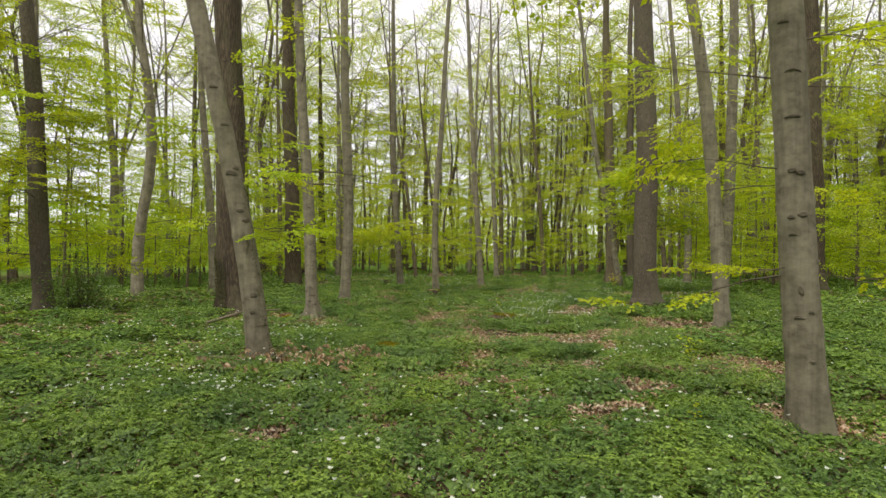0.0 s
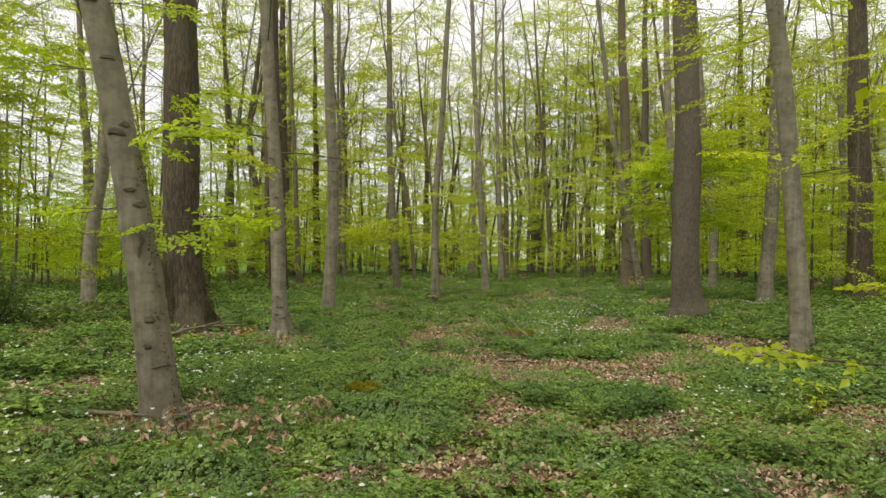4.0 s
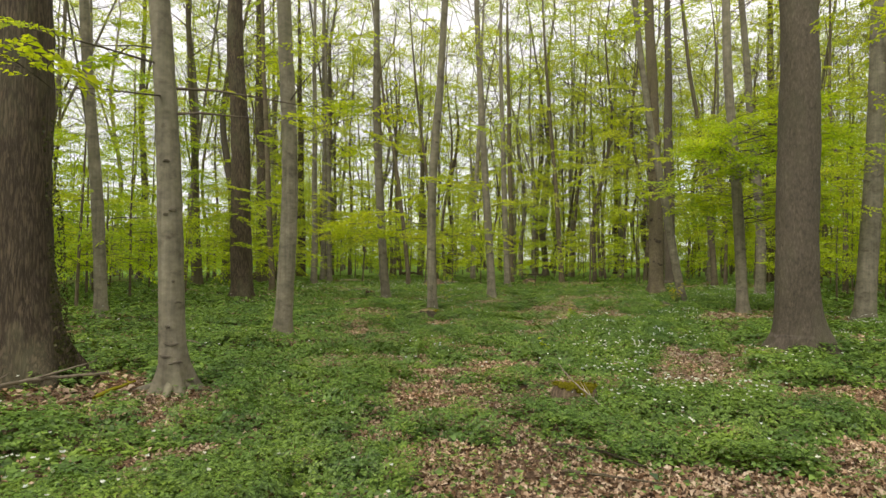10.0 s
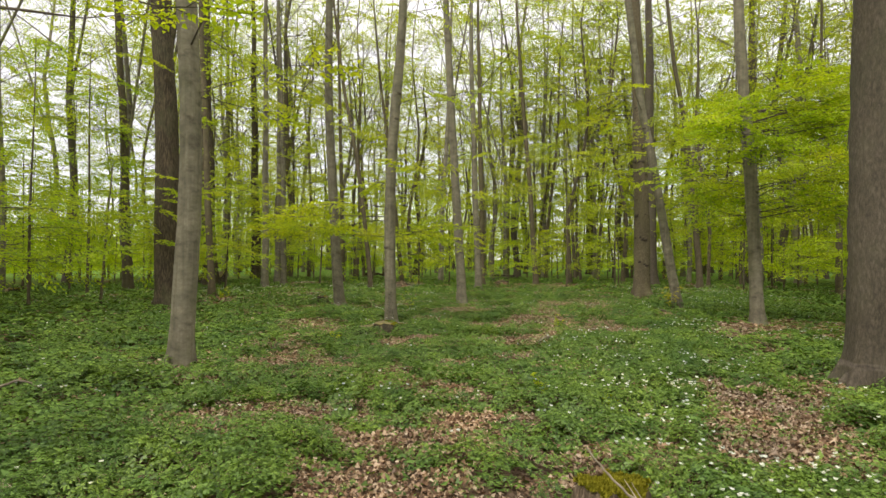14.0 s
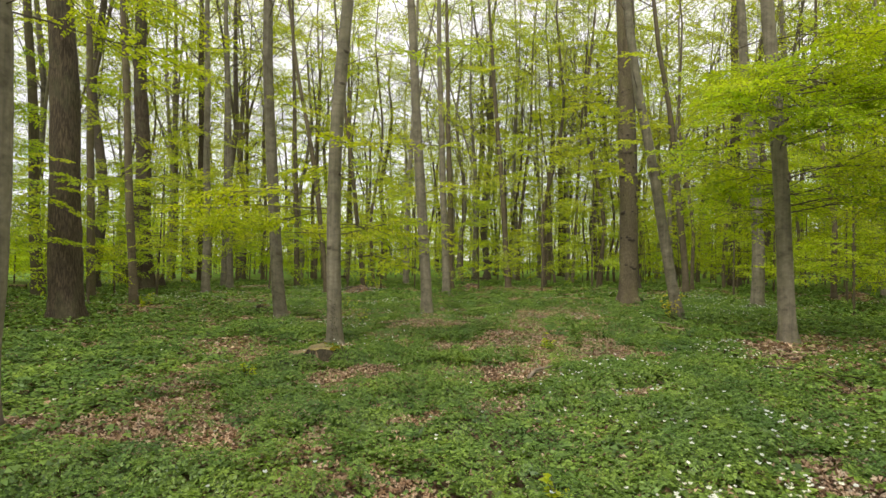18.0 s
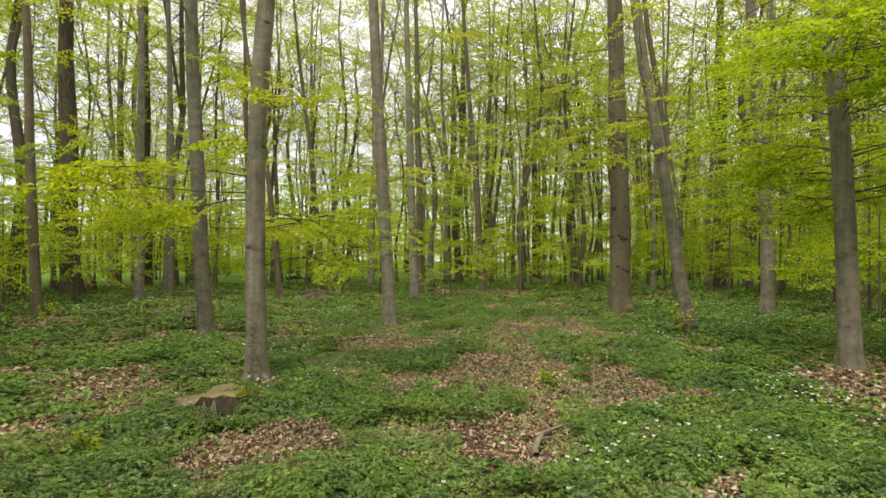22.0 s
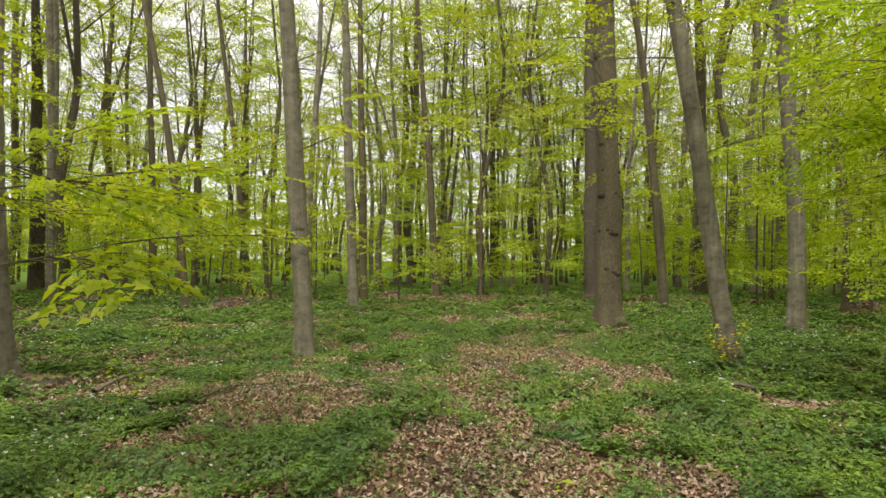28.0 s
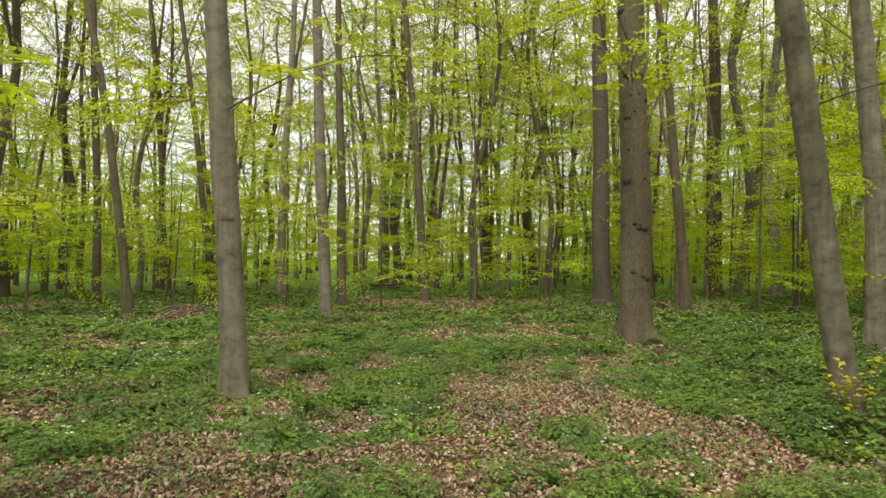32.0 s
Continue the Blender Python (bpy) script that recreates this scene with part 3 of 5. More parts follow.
    def low(self, lib, n, lo, hi, reach=(0.6, 2.2), az=None, spread=3.14, sprays=2, scale=0.8):
        for _ in range(n):
            z = self.g.uniform(lo, hi)
            a = self.g.uniform(-3.14, 3.14) if az is None else az + self.g.uniform(-spread, spread)
            self.bough(lib, z, a, self.g.uniform(*reach), self.g.uniform(0.0, 0.35), sprays, scale)
        return self

    def crown(self, lib, limbs, sprays, start=0.42, scale=1.6, thin=0, fork=False):
        """Rising limbs of the upper tree, with bare thin shoots between the leaves."""
        g, h = self.g, self.height
        if fork:
            z = h * g.uniform(0.22, 0.42)
            self.bough(lib, z, g.uniform(0, 6.28), 0.36 * h, 3.0, 5, scale, 0.55 * self.radius(np.array([z]))[0], True)
        for i in range(limbs):
            z = h * (start + (0.96 - start) * (i + g.uniform(0, 1)) / limbs)
            L = (1 - 0.6 * (z / h)) * h * g.uniform(0.18, 0.3)
            self.bough(lib, z, i * 2.4 + g.uniform(-0.5, 0.5), L, g.uniform(0.55, 1.3), sprays, scale, None, own=i < 5)
        for i in range(thin):
            z = h * g.uniform(0.3, 0.9)
            wv, wq, wt = BARE_FANS[g.integers(len(BARE_FANS))]
            m = turn(g.uniform(0, 6.28), g.uniform(-0.1, 0.4), g.normal(0, 0.3)) * g.uniform(0.7, 1.5)
            self.twigs.add(wv @ m.T + self.axis(np.array([z]))[0], wt, wq)
        return self

    def done(self, leaf=None):
        if self.twigs.n:
            put("twigwork", self.twigs.mesh("twigwork"), TWIG, self.ob, "thin dark twigs", "stuff")
        if self.leaves.n:
            put("crown", self.leaves.mesh("crown"), leaf or LEAF, self.ob, "fresh yellow-green spring leaves", "stuff")
        return self.ob


PLANTED = []


def beech(x, y, dia, lean, bend, top, label, height=21, bark=None, low=10, near=True, lo=2.0, hi=7.5, seed=None, limbs=6, sprays=1, name="beech_tree", category="tree", **kw):
    t = Tree(name, x, y, label, category, "trees of the wood", int(abs(x * 131 + y * 977)) if seed is None else seed)
    t.trunk(dia, lean, bend, top, height, bark or BARK_BEECH, sides=20 if near else 12, **kw)
    t.low(FINE if near else MID, low, lo, hi)
    t.crown(CROWN, limbs, sprays, start=0.52, thin=10)
    PLANTED.append((x, y))
    return t


GREY = "smooth grey beech trunk with fresh green side sprays"
SLIM = "slim grey-brown young beech with fresh green sprays"
DARK = "dark brown upright trunk with fresh green leaves"

pale = beech(3.10, 4.96, 0.30, -0.077, -0.0005, 3.7, "pale grey beech trunk with dark branch scars", low=4, lo=3.2, hi=6, rough=0.05, knots=4)
for z, a, w, h, d in ((1.82, -1.75, 0.05, 0.035, 0.1), (1.80, -2.35, 0.04, 0.022, 0.2), (2.18, -2.2, 0.045, 0.028, 0.2), (2.16, -1.75, 0.05, 0.03, 0.2), (2.62, -2.0, 0.085, 0.018, 0.15), (1.66, -2.3, 0.05, 0.012, 0.3), (1.20, -2.05, 0.03, 0.06, 0.0), (0.98, -2.25, 0.06, 0.02, 0.3), (1.02, -1.6, 0.03, 0.016, 0.2), (0.62, -1.75, 0.035, 0.014, 0.1), (3.0, -1.9, 0.09, 0.014, 0.3), (3.4, -2.3, 0.06, 0.02, 0.3)):
    pale.scar(z, a, 0.8 * w, 0.8 * h, d)
for z, a, L, rise in ((1.34, 2.95, 1.15, -0.10), (1.36, 2.6, 0.75, -0.02), (1.40, 3.3, 0.45, 0.0), (1.36, -0.9, 0.4, 0.0)):
    pale.bough(FINE, z, a, L, rise, 2, 0.36)
for z, a, L in ((2.2, 3.0, 0.8), (2.95, 2.8, 0.9), (2.9, 0.1, 0.9)):
    pale.bough(FINE, z, a, L, 0.25, 1, 0.4)
pale.done()
leaner = beech(-2.39, 7.89, 0.29, -0.142, -0.0126, 4.9, "leaning curved beech trunk with a scarred foot", bark=BARK_TAN, low=0, knots=4, rough=0.07)
for z, a, L in ((1.9, 3.0, 0.5), (3.0, 0.2, 0.6), (3.1, 3.3, 0.5), (3.7, -0.2, 0.4), (4.1, 0.4, 0.5)):
    leaner.bough(FINE, z, a, L, 0.1, 2, 0.42)
for z, a, L, sc in ((2.55, 0.1, 0.4, 0.5), (2.5, -0.45, 0.3, 0.45), (1.85, 0.05, 0.4, 0.5), (1.75, -0.4, 0.3, 0.4)):
    leaner.bough(FINE, z, a, L, 0.05, 2, sc)
for z, a, w, h, d in ((2.62, -0.75, 0.055, 0.035, 0.2), (2.55, -1.35, 0.085, 0.04, 0.35), (2.05, -1.15, 0.05, 0.028, 0.2), (1.93, -0.65, 0.07, 0.04, 0.2), (1.62, -1.25, 0.04, 0.15, 0.0), (1.62, -1.0, 0.035, 0.05, 0.2), (0.95, -1.2, 0.05, 0.04, 0.3), (0.72, -1.5, 0.04, 0.03, 0.2), (0.55, -0.7, 0.10, 0.012, 0.2), (3.2, -1.0, 0.07, 0.025, 0.3), (3.7, -1.4, 0.06, 0.025, 0.3)):
    leaner.scar(z, a, w, h, d)
leaner.roots(4, 0.5).done()

oak = beech(-4.93, 14.30, 0.76, -0.102, 0.0075, 4.9, "massive oak trunk with furrowed bark and ivy at its foot", 24, BARK_OAK, 0, rough=0.07, flare=0.75, roots=6, name="oak_tree", limbs=11)
oak.roots(6, 0.75).done()
rooted = beech(-3.03, 13.88, 0.28, -0.049, -0.0039, 4.8, "smooth grey beech trunk with spreading surface roots", low=6, lo=3, rough=0.05, flare=1.25, knots=3, roots=5)
rooted.roots(7, 0.5)
for z, a, w, h, d in ((2.05, -0.9, 0.05, 0.025, 0.2), (2.0, -1.5, 0.03, 0.02, 0.2), (0.55, -1.2, 0.09, 0.014, -0.2), (0.42, -1.7, 0.07, 0.016, -0.3), (0.36, -0.9, 0.08, 0.014, 0.3), (0.75, -1.5, 0.03, 0.02, 0.1), (1.25, -1.0, 0.02, 0.014, 0.1), (2.6, -1.3, 0.04, 0.02, 0.2), (1.02, -0.6, 0.05, 0.012, 0.2)):
    rooted.scar(z, a, w, h, d)
for z, a, L in ((3.45, 0.2, 1.6), (3.15, -0.1, 1.2)):
    rooted.bough(FINE, z, a, L, 0.12, 1, 0.4, 0.022)
rooted.done()
beech(-3.05, 18.52, 0.34, 0.050, -0.0104, 5.5, "straight pale beech trunk leaning slightly", low=7, lo=3.5).done()
b5 = beech(-2.01, 28.84, 0.34, -0.105, 0.0051, 7.5, GREY, low=7, lo=3.4)
for z, a, L in ((2.3, 3.3, 1.7), (2.5, 2.7, 1.5), (2.4, -2.6, 1.3), (2.35, -0.3, 1.4), (2.5, 0.4, 1.2), (2.6, -1.4, 1.5), (2.2, 3.0, 1.0), (2.45, -1.9, 1.2)):
    b5.bough(FINE, z, a, L, 0.14, 4, 0.8)
b5.roots(4, 0.6).done()
b6 = beech(-0.26, 23.79, 0.27, -0.048, 0.0102, 6.1, "pale beech trunk with bark pimples near its foot", low=2, lo=4, knots=5, rough=0.05)
for z, a, L, rise in ((1.5, 0.35, 1.0, 0.32), (2.0, 0.3, 0.9, 0.4), (2.1, 0.9, 1.2, 0.2), (2.2, 0.5, 0.9, 0.15), (2.5, 3.0, 2.0, 0.1), (2.4, 2.5, 1.6, 0.1), (2.7, -2.6, 1.4, 0.1), (3.3, 2.0, 0.8, 0.1), (3.6, -0.6, 0.7, 0.2)):
    b6.bough(FINE, z, a, L, rise, 4, 0.7)
b6.roots(4, 0.4).done()
beech(1.95, 30.10, 0.33, -0.052, -0.0035, 6.2, GREY, low=7, lo=2.6, knots=3).done()
beech(3.53, 38.71, 0.34, -0.052, 0.0005, 10.1, GREY, low=9, lo=2.4).done()
beech(5.76, 16.69, 0.67, -0.015, -0.0012, 6.2, "thick straight brown trunk with fine furrowed bark", 24, BARK_BROWN, 3, rough=0.055, lo=4, flare=0.85, roots=6, name="oak_tree").roots(5, 0.55).done()
b10 = beech(5.88, 12.44, 0.31, -0.040, -0.0098, 7.0, "beech trunk bending away towards its top", low=12, lo=2.4, hi=6)
b10.done()
knotted = beech(9.48, 33.29, 0.66, -0.007, -0.0029, 8.5, "thick olive-brown trunk covered in dark knots", 24, BARK_OLIVE, 0, rough=0.06, knots=10, flare=0.85, name="oak_tree")
for z in (1.4, 2.4, 2.5, 3.35, 3.95, 4.6, 5.1, 5.5, 6.2, 6.9, 7.6):
    for i in range(3):
        knotted.knot(z + knotted.g.normal(0, 0.07), -1.9 + (i - 1) * 0.8 + knotted.g.normal(0, 0.3), knotted.g.uniform(0.045, 0.1), BARK_OLIVE)
knotted.low(FINE, 8, 4.5, 9, (1.5, 3.5), 3.1, 1.0, 3).done()
beech(8.26, 27.41, 0.285, -0.190, -0.0022, 5.8, "slanting pale beech trunk with sprouts at its foot", low=6, lo=2.6, knots=5).done()
beech(12.72, 30.78, 0.39, 0.022, -0.0109, 7.8, GREY, low=12, lo=2.4, knots=2).done()
r15 = beech(8.13, 23.12, 0.30, -0.069, 0.0, 6.4, "young beech with dense layered green boughs", low=0, knots=2, bark=BARK_TAN)
r15.leaf = LEAF_LOW
r15.low(FINE, 34, 2.4, 5.8, (0.8, 2.6), 0.2, 1.7, 4, 0.9).low(FINE, 14, 2.6, 5.4, (0.5, 1.4), -1.7, 0.9, 3, 0.85).low(FINE, 9, 2.7, 5.0, (0.4, 1.2), 3.1, 1.2, 3, 0.8).done(LEAF_LOW)
beech(13.13, 41.01, 0.66, -0.035, 0.0009, 11, DARK, 24, BARK_BROWN, 6).done()
beech(14.33, 38.18, 0.33, -0.053, -0.0065, 11.1, SLIM, low=9, bark=BARK_YOUNG).done()
beech(21.62, 45.92, 0.75, 0.002, -0.0008, 15.4, DARK, 24, BARK_OAK, 6, near=False).done()
beech(-19.88, 35.42, 0.58, 0.088, -0.0120, 9, "grey beech with a crooked upper trunk", low=6, near=False).done()
beech(-9.76, 14.56, 0.46, -0.073, -0.0017, 7.7, "ivy-darkened trunk ringed by green shoots", 20, BARK_BROWN, 0).low(FINE, 70, 0.8, 7.5, (0.4, 1.9), None, 3.14, 3, 0.66).done()
beech(-7.2, 28.5, 0.78, -0.003, -0.0045, 8.3, "massive dark trunk with short leafy shoots", 24, BARK_OAK, 0, rough=0.06, name="oak_tree").low(FINE, 22, 1.5, 8, (0.3, 0.9), None, 3.14, 2, 0.5).done()
beech(-7.45, 33.30, 0.28, -0.050, -0.0011, 9.7, SLIM, low=12, bark=BARK_YOUNG).done()
beech(-7.12, 40.28, 0.38, -0.003, -0.0011, 12, GREY, low=9, near=False).done()
beech(-6.94, 43.98, 0.35, -0.016, -0.0015, 13.7, SLIM, low=9, near=False).done()
beech(-9.61, 35.18, 0.30, -0.030, -0.0006, 10.4, SLIM, low=12, bark=BARK_YOUNG, near=False).done()
beech(-10.70, 43.10, 0.85, -0.057, 0.0011, 13.1, DARK, 25, BARK_OAK, 8, near=False, name="oak_tree").done()
beech(7.82, 45.53, 0.36, -0.069, -0.0014, 13.5, SLIM, low=9, bark=BARK_YOUNG, near=False).done()
beech(18.81, 70.43, 0.75, -0.018, -0.0005, 12, DARK, 25, BARK_OAK, 5, near=False).done()
beech(-1.86, 41.02, 0.26, -0.076, -0.0072, 10.4, SLIM, low=9, bark=BARK_YOUNG).done()
beech(-3.73, 44.82, 0.29, -0.020, -0.0013, 11.8, SLIM, low=9, bark=BARK_YOUNG, near=False).done()
beech(-7.85, 46.44, 0.38, 0.016, -0.0025, 12, GREY, low=9, near=False).done()
beech(-0.29, 46.85, 0.28, -0.101, -0.0019, 13.1, SLIM, low=9, bark=BARK_YOUNG, near=False).done()
beech(9.94, 21.09, 0.45, 0.074, -0.0044, 8.2, GREY, low=9, lo=2.6).done()
beech(16.0, 25.5, 0.9, -0.020, 0.0, 10, DARK, 25, BARK_OAK, 10, name="oak_tree").done()
beech(-8.44, 21.91, 0.31, -0.052, -0.0038, 7.5, GREY, low=8).done()
beech(-11.69, 35.75, 0.42, -0.053, -0.0007, 12.8, DARK, bark=BARK_YOUNG, low=9, near=False).done()
beech(-10.71, 52.65, 0.68, -0.023, -0.0005, 14.4, DARK, 24, BARK_OAK, 8, near=False).done()
beech(4.5, 45.12, 0.38, -0.02, -0.001, 11.6, SLIM, low=9, bark=BARK_YOUNG, near=False).done()


# ---- the wood beyond: trees and saplings grown from a few kinds, each turned and scaled its own way ----
def kind_tree(seed, dia, height, bark, lib, low, limbs, sprays, label, name="beech_tree"):
    g = np.random.default_rng(seed)
    t = Tree(name, 0, 0, label, "tree", "trees of the wood", seed)
    t.trunk(dia, g.uniform(-0.07, 0.07), g.uniform(-0.006, 0.006), 10, height, bark, sides=9, rough=0.03, wave=g.uniform(0.08, 0.38))
    t.low(lib, low, 2.0, 0.62 * height, (0.8, 2.4), scale=0.95)
    t.crown(CROWN, limbs, sprays, thin=14, fork=seed % 2 == 0)
    return t.done()


def kind_sapling(seed, height, n, lib):
    t = Tree("beech_sapling", 0, 0, "thin beech sapling with layered bright green leaves", "sapling", "saplings", seed)
    t.trunk(0.06 + 0.006 * height, t.g.uniform(-0.06, 0.06), 0, 5, height, BARK_YOUNG, sides=6, flare=0.2)
    t.low(lib, n, 0.9, height * 0.95, (0.4, 1.5), sprays=3, scale=0.85)
    return t.done(LEAF_LOW)


rng = np.random.default_rng(77)
KINDS = [kind_tree(200 + i, d, h, b, MID, 13, 9, 3, lab) for i, (d, h, b, lab) in enumerate((
    (0.34, 21, BARK_BEECH, GREY), (0.24, 19, BARK_YOUNG, SLIM), (0.50, 24, BARK_BROWN, DARK), (0.28, 20, BARK_YOUNG, SLIM), (0.42, 22, BARK_BEECH, GREY), (0.20, 17, BARK_YOUNG, SLIM)))]
FARKINDS = [kind_tree(240 + i, d, h, b, FAR, 16, 8, 3, lab) for i, (d, h, b, lab) in enumerate((
    (0.40, 22, BARK_BROWN, DARK), (0.26, 19, BARK_YOUNG, SLIM), (0.32, 21, BARK_BEECH, GREY), (0.55, 24, BARK_OAK, DARK)))]
SAPLINGS = [kind_sapling(280 + i, h, n, MID) for i, (h, n) in enumerate(((4.5, 9), (6.5, 14), (8.0, 18), (5.5, 12), (3.2, 7)))]

LOWKINDS = [kind_sapling(300 + i, h, n, FAR) for i, (h, n) in enumerate(((6.5, 16), (8.0, 20), (9.5, 24)))]


def kind_pole(seed, dia, height):
    """A suppressed, almost bare young stem in the wood's shade."""
    t = Tree("young_tree", 0, 0, "thin dark young stem with few leaves", "tree", "young stems", seed)
    t.trunk(dia, t.g.uniform(-0.08, 0.08), t.g.uniform(-0.006, 0.006), 8, height, BARK_YOUNG, sides=6, flare=0.2, wave=0.15)
    t.low(FAR, 4, 3.0, height * 0.8, (0.4, 1.4), sprays=1)
    t.crown(FAR, 3, 2, 0.6, 1.2)
    return t.done()


POLES = [kind_pole(330 + i, d, h) for i, (d, h) in enumerate(((0.14, 12), (0.19, 15), (0.11, 10), (0.24, 17)))]


def grow(kind, x, y):
    s = rng.uniform(0.85, 1.2)
    m = Matrix.Translation((x, y, float(ground_z(x, y)))) @ Matrix.Rotation(rng.uniform(0, 6.28), 4, "Z") @ Matrix.Diagonal((s, s, s * rng.uniform(0.9, 1.1), 1))
    return copy_thing(kind, m)


def clear_of(x, y, gap):
    return all((x - a) ** 2 + (y - b) ** 2 > gap * gap for a, b in PLANTED)


def scatter(kinds, count, box, gap, keep):
    made = 0
    for _ in range(count * 12):
        x, y = rng.uniform(box[0], box[1]), rng.uniform(box[2], box[3])
        if clear_of(x, y, gap) and keep(x, y):
            grow(kinds[rng.integers(len(kinds))], x, y)
            PLANTED.append((x, y))
            made += 1
            if made == count:
                return


def off_walk(x, y):
    """How far to the side of the lane that the walk looks down."""
    return abs(x - 0.17 * max(y, 0))


def in_wood(x, y):
    """The wood thins out towards its open edge on the west side."""
    return x > -0.30 * y - 2 or (x > -0.85 * y - 8 and y < 62 and rng.random() < 0.45)


def glade(x, y):
    """A lighter strip straight ahead, where fewer trees stand."""
    return not -0.12 * y < x < 0.15 * y or rng.random() < 0.72


scatter(KINDS, 100, (-58, 60, 30, 66), 2.2, lambda x, y: (y > 47 or off_walk(x, y) > 13) and in_wood(x, y) and glade(x, y))
scatter(KINDS, 18, (7, 30, 44, 66), 2.0, lambda x, y: 0.17 * y < x < 0.42 * y)
scatter(KINDS, 8, (-46, -15, 14, 46), 2.5, lambda x, y: off_walk(x, y) > 14)
scatter(KINDS, 26, (-36, 40, -6, 36), 3.0, lambda x, y: off_walk(x, y) > 13 + 0.25 * y and (x > 0 or y < 8 or rng.random() < 0.35))
# unseen trees added behind the start, to shade near ground and close the wood
scatter(KINDS, 22, (-24, 26, -22, -4), 3.0, lambda x, y: True)
scatter(FARKINDS, 150, (-60, 95, 66, 118), 2.0, lambda x, y: in_wood(x, y) and glade(x, y))
scatter(SAPLINGS, 95, (-16, 44, 40, 74), 1.4, lambda x, y: x > -0.30 * y and glade(x, y))
scatter(SAPLINGS, 42, (12, 40, 20, 46), 1.5, lambda x, y: off_walk(x, y) > 9)
scatter(SAPLINGS, 55, (-48, -9, 14, 56), 1.6, lambda x, y: off_walk(x, y) > 15)
scatter(POLES, 95, (-40, 80, 44, 112), 1.2, lambda x, y: in_wood(x, y) and glade(x, y))
scatter(LOWKINDS, 112, (-30, 90, 64, 112), 1.4, lambda x, y: x > -0.36 * y and glade(x, y))
scatter(KINDS, 2, (-36, -8, 19, 56), 2.2, lambda x, y: 0.42 < -x / (y - 7) < 0.85)
scatter(KINDS, 18, (15, 48, 40, 68), 2.0, lambda x, y: x > 0.35 * y)
scatter(KINDS, 10, (19, 44, 26, 52), 2.2, lambda x, y: x > 0.5 * y)
scatter(SAPLINGS, 20, (17, 40, 28, 50), 1.5, lambda x, y: x > 0.45 * y)
scatter(SAPLINGS, 12, (-24, -5, 30, 60), 1.4, lambda x, y: 0.4 < (1 - x) / (y - 16.3) < 0.62)
scatter(KINDS, 3, (-24, -5, 34, 60), 2.0, lambda x, y: 0.42 < (1 - x) / (y - 16.3) < 0.6)
scatter(SAPLINGS, 26, (-36, -8, 19, 56), 1.4, lambda x, y: 0.42 < -x / (y - 7) < 0.85)
for k in KINDS + FARKINDS + SAPLINGS + LOWKINDS + POLES:
    k.location = (rng.uniform(0, 55), rng.uniform(75, 110), 0)
    k.location.z = float(ground_z(k.location.x, k.location.y))


def distant_woods():
    """The far edge of the wood, a ragged belt of leaves and stems that nobody could tell apart."""
    g = np.random.default_rng(91)
    n = 100000
    x = g.uniform(-150, 190, n)
    y = 118 + g.uniform(0, 16, n) - 0.0022 * (x - 15) ** 2
    tall = np.where(x < -0.30 * y, 7.0, 15.0) * (0.45 + 0.9 * field(x, y, 9.0, 92)) * (0.8 + 0.4 * field(x, y, 2.5, 93))
    z = tall * g.random(n) ** 1.15
    s = Soup()
    u = g.normal(0, 1, (n, 3))
    size = g.uniform(0.22, 0.55, n)
    s.add(*leaf_blades(np.stack([x, y, z], 1), u, g.normal(0, 1, (n, 3)), size, size * 0.9))
    tagged(put("distant_woods", s.mesh("distant_woods", False), LEAF), "far green edge of the wood behind the trunks", "woods", kind="stuff")


distant_woods()


def edge_shrubs():
    """Ragged shrubs along the wood's open west edge."""
    g = np.random.default_rng(95)
    n = 17000
    k = g.random(n)
    x, y = -50 + 14 * k + g.normal(0, 2.2, n), 2 + 84 * k + g.normal(0, 2, n)
    z = 4.6 * (0.3 + 0.9 * field(x, y, 4.0, 96)) * g.random(n) ** 1.1
    size = g.uniform(0.25, 0.5, n)
    s = Soup()
    s.add(*leaf_blades(np.stack([x, y, z - 0.3], 1), g.normal(0, 1, (n, 3)), g.normal(0, 1, (n, 3)), size, size * 0.9))
    tagged(put("edge_shrubs", s.mesh("edge_shrubs", False), LEAF_LOW), "low green shrubs along the edge of the wood", "shrubs", kind="stuff")


edge_shrubs()


# ---- forest floor: bare patches of dry leaves between the low plants ----
BARE = []
STUMPS = ((1.42, 13.6, 0.24), (-0.46, 22.0, 0.42), (-0.8, 8.95, 0.24), (-4.5, 12.9, 0.3), (-4.3, 13.5, 0.4), (-3.8, 13.9, 0.4))


def bare(x, y, rx, ry):
    BARE.append((x, y, rx, ry))


bare(0.0, 6.5, 0.8, 0.6)
bare(1.6, 10.9, 1.1, 1.0)
bare(5.1, 12.4, 0.9, 1.1)
bare(4.0, 7.7, 0.6, 1.1)
bare(1.5, 5.2, 0.5, 0.3)
bare(-0.3, 4.8, 0.3, 0.4)
bare(-1.1, 4.4, 0.2, 0.3)
bare(-6.5, 15.2, 0.9, 1.2)
bare(1.2, 11.3, 1.3, 0.7)
bare(3.5, 11.6, 1.1, 0.8)
bare(0.5, 8.2, 0.3, 0.4)
bare(2.9, 9.9, 0.3, 0.4)
bare(-2.2, 11.2, 0.3, 0.3)
bare(-6.3, 14.7, 0.5, 0.7)
bare(2.0, 11.1, 0.7, 0.7)
bare(0.7, 11.1, 0.5, 0.4)
bare(4.5, 13.4, 0.5, 0.8)
bare(-2.9, 13.0, 0.7, 0.4)
bare(-3.8, 13.6, 0.4, 0.3)
bare(-0.3, 13.5, 0.3, 0.4)
bare(-0.1, 14.2, 0.5, 0.2)
bare(-0.5, 12.2, 0.2, 0.2)
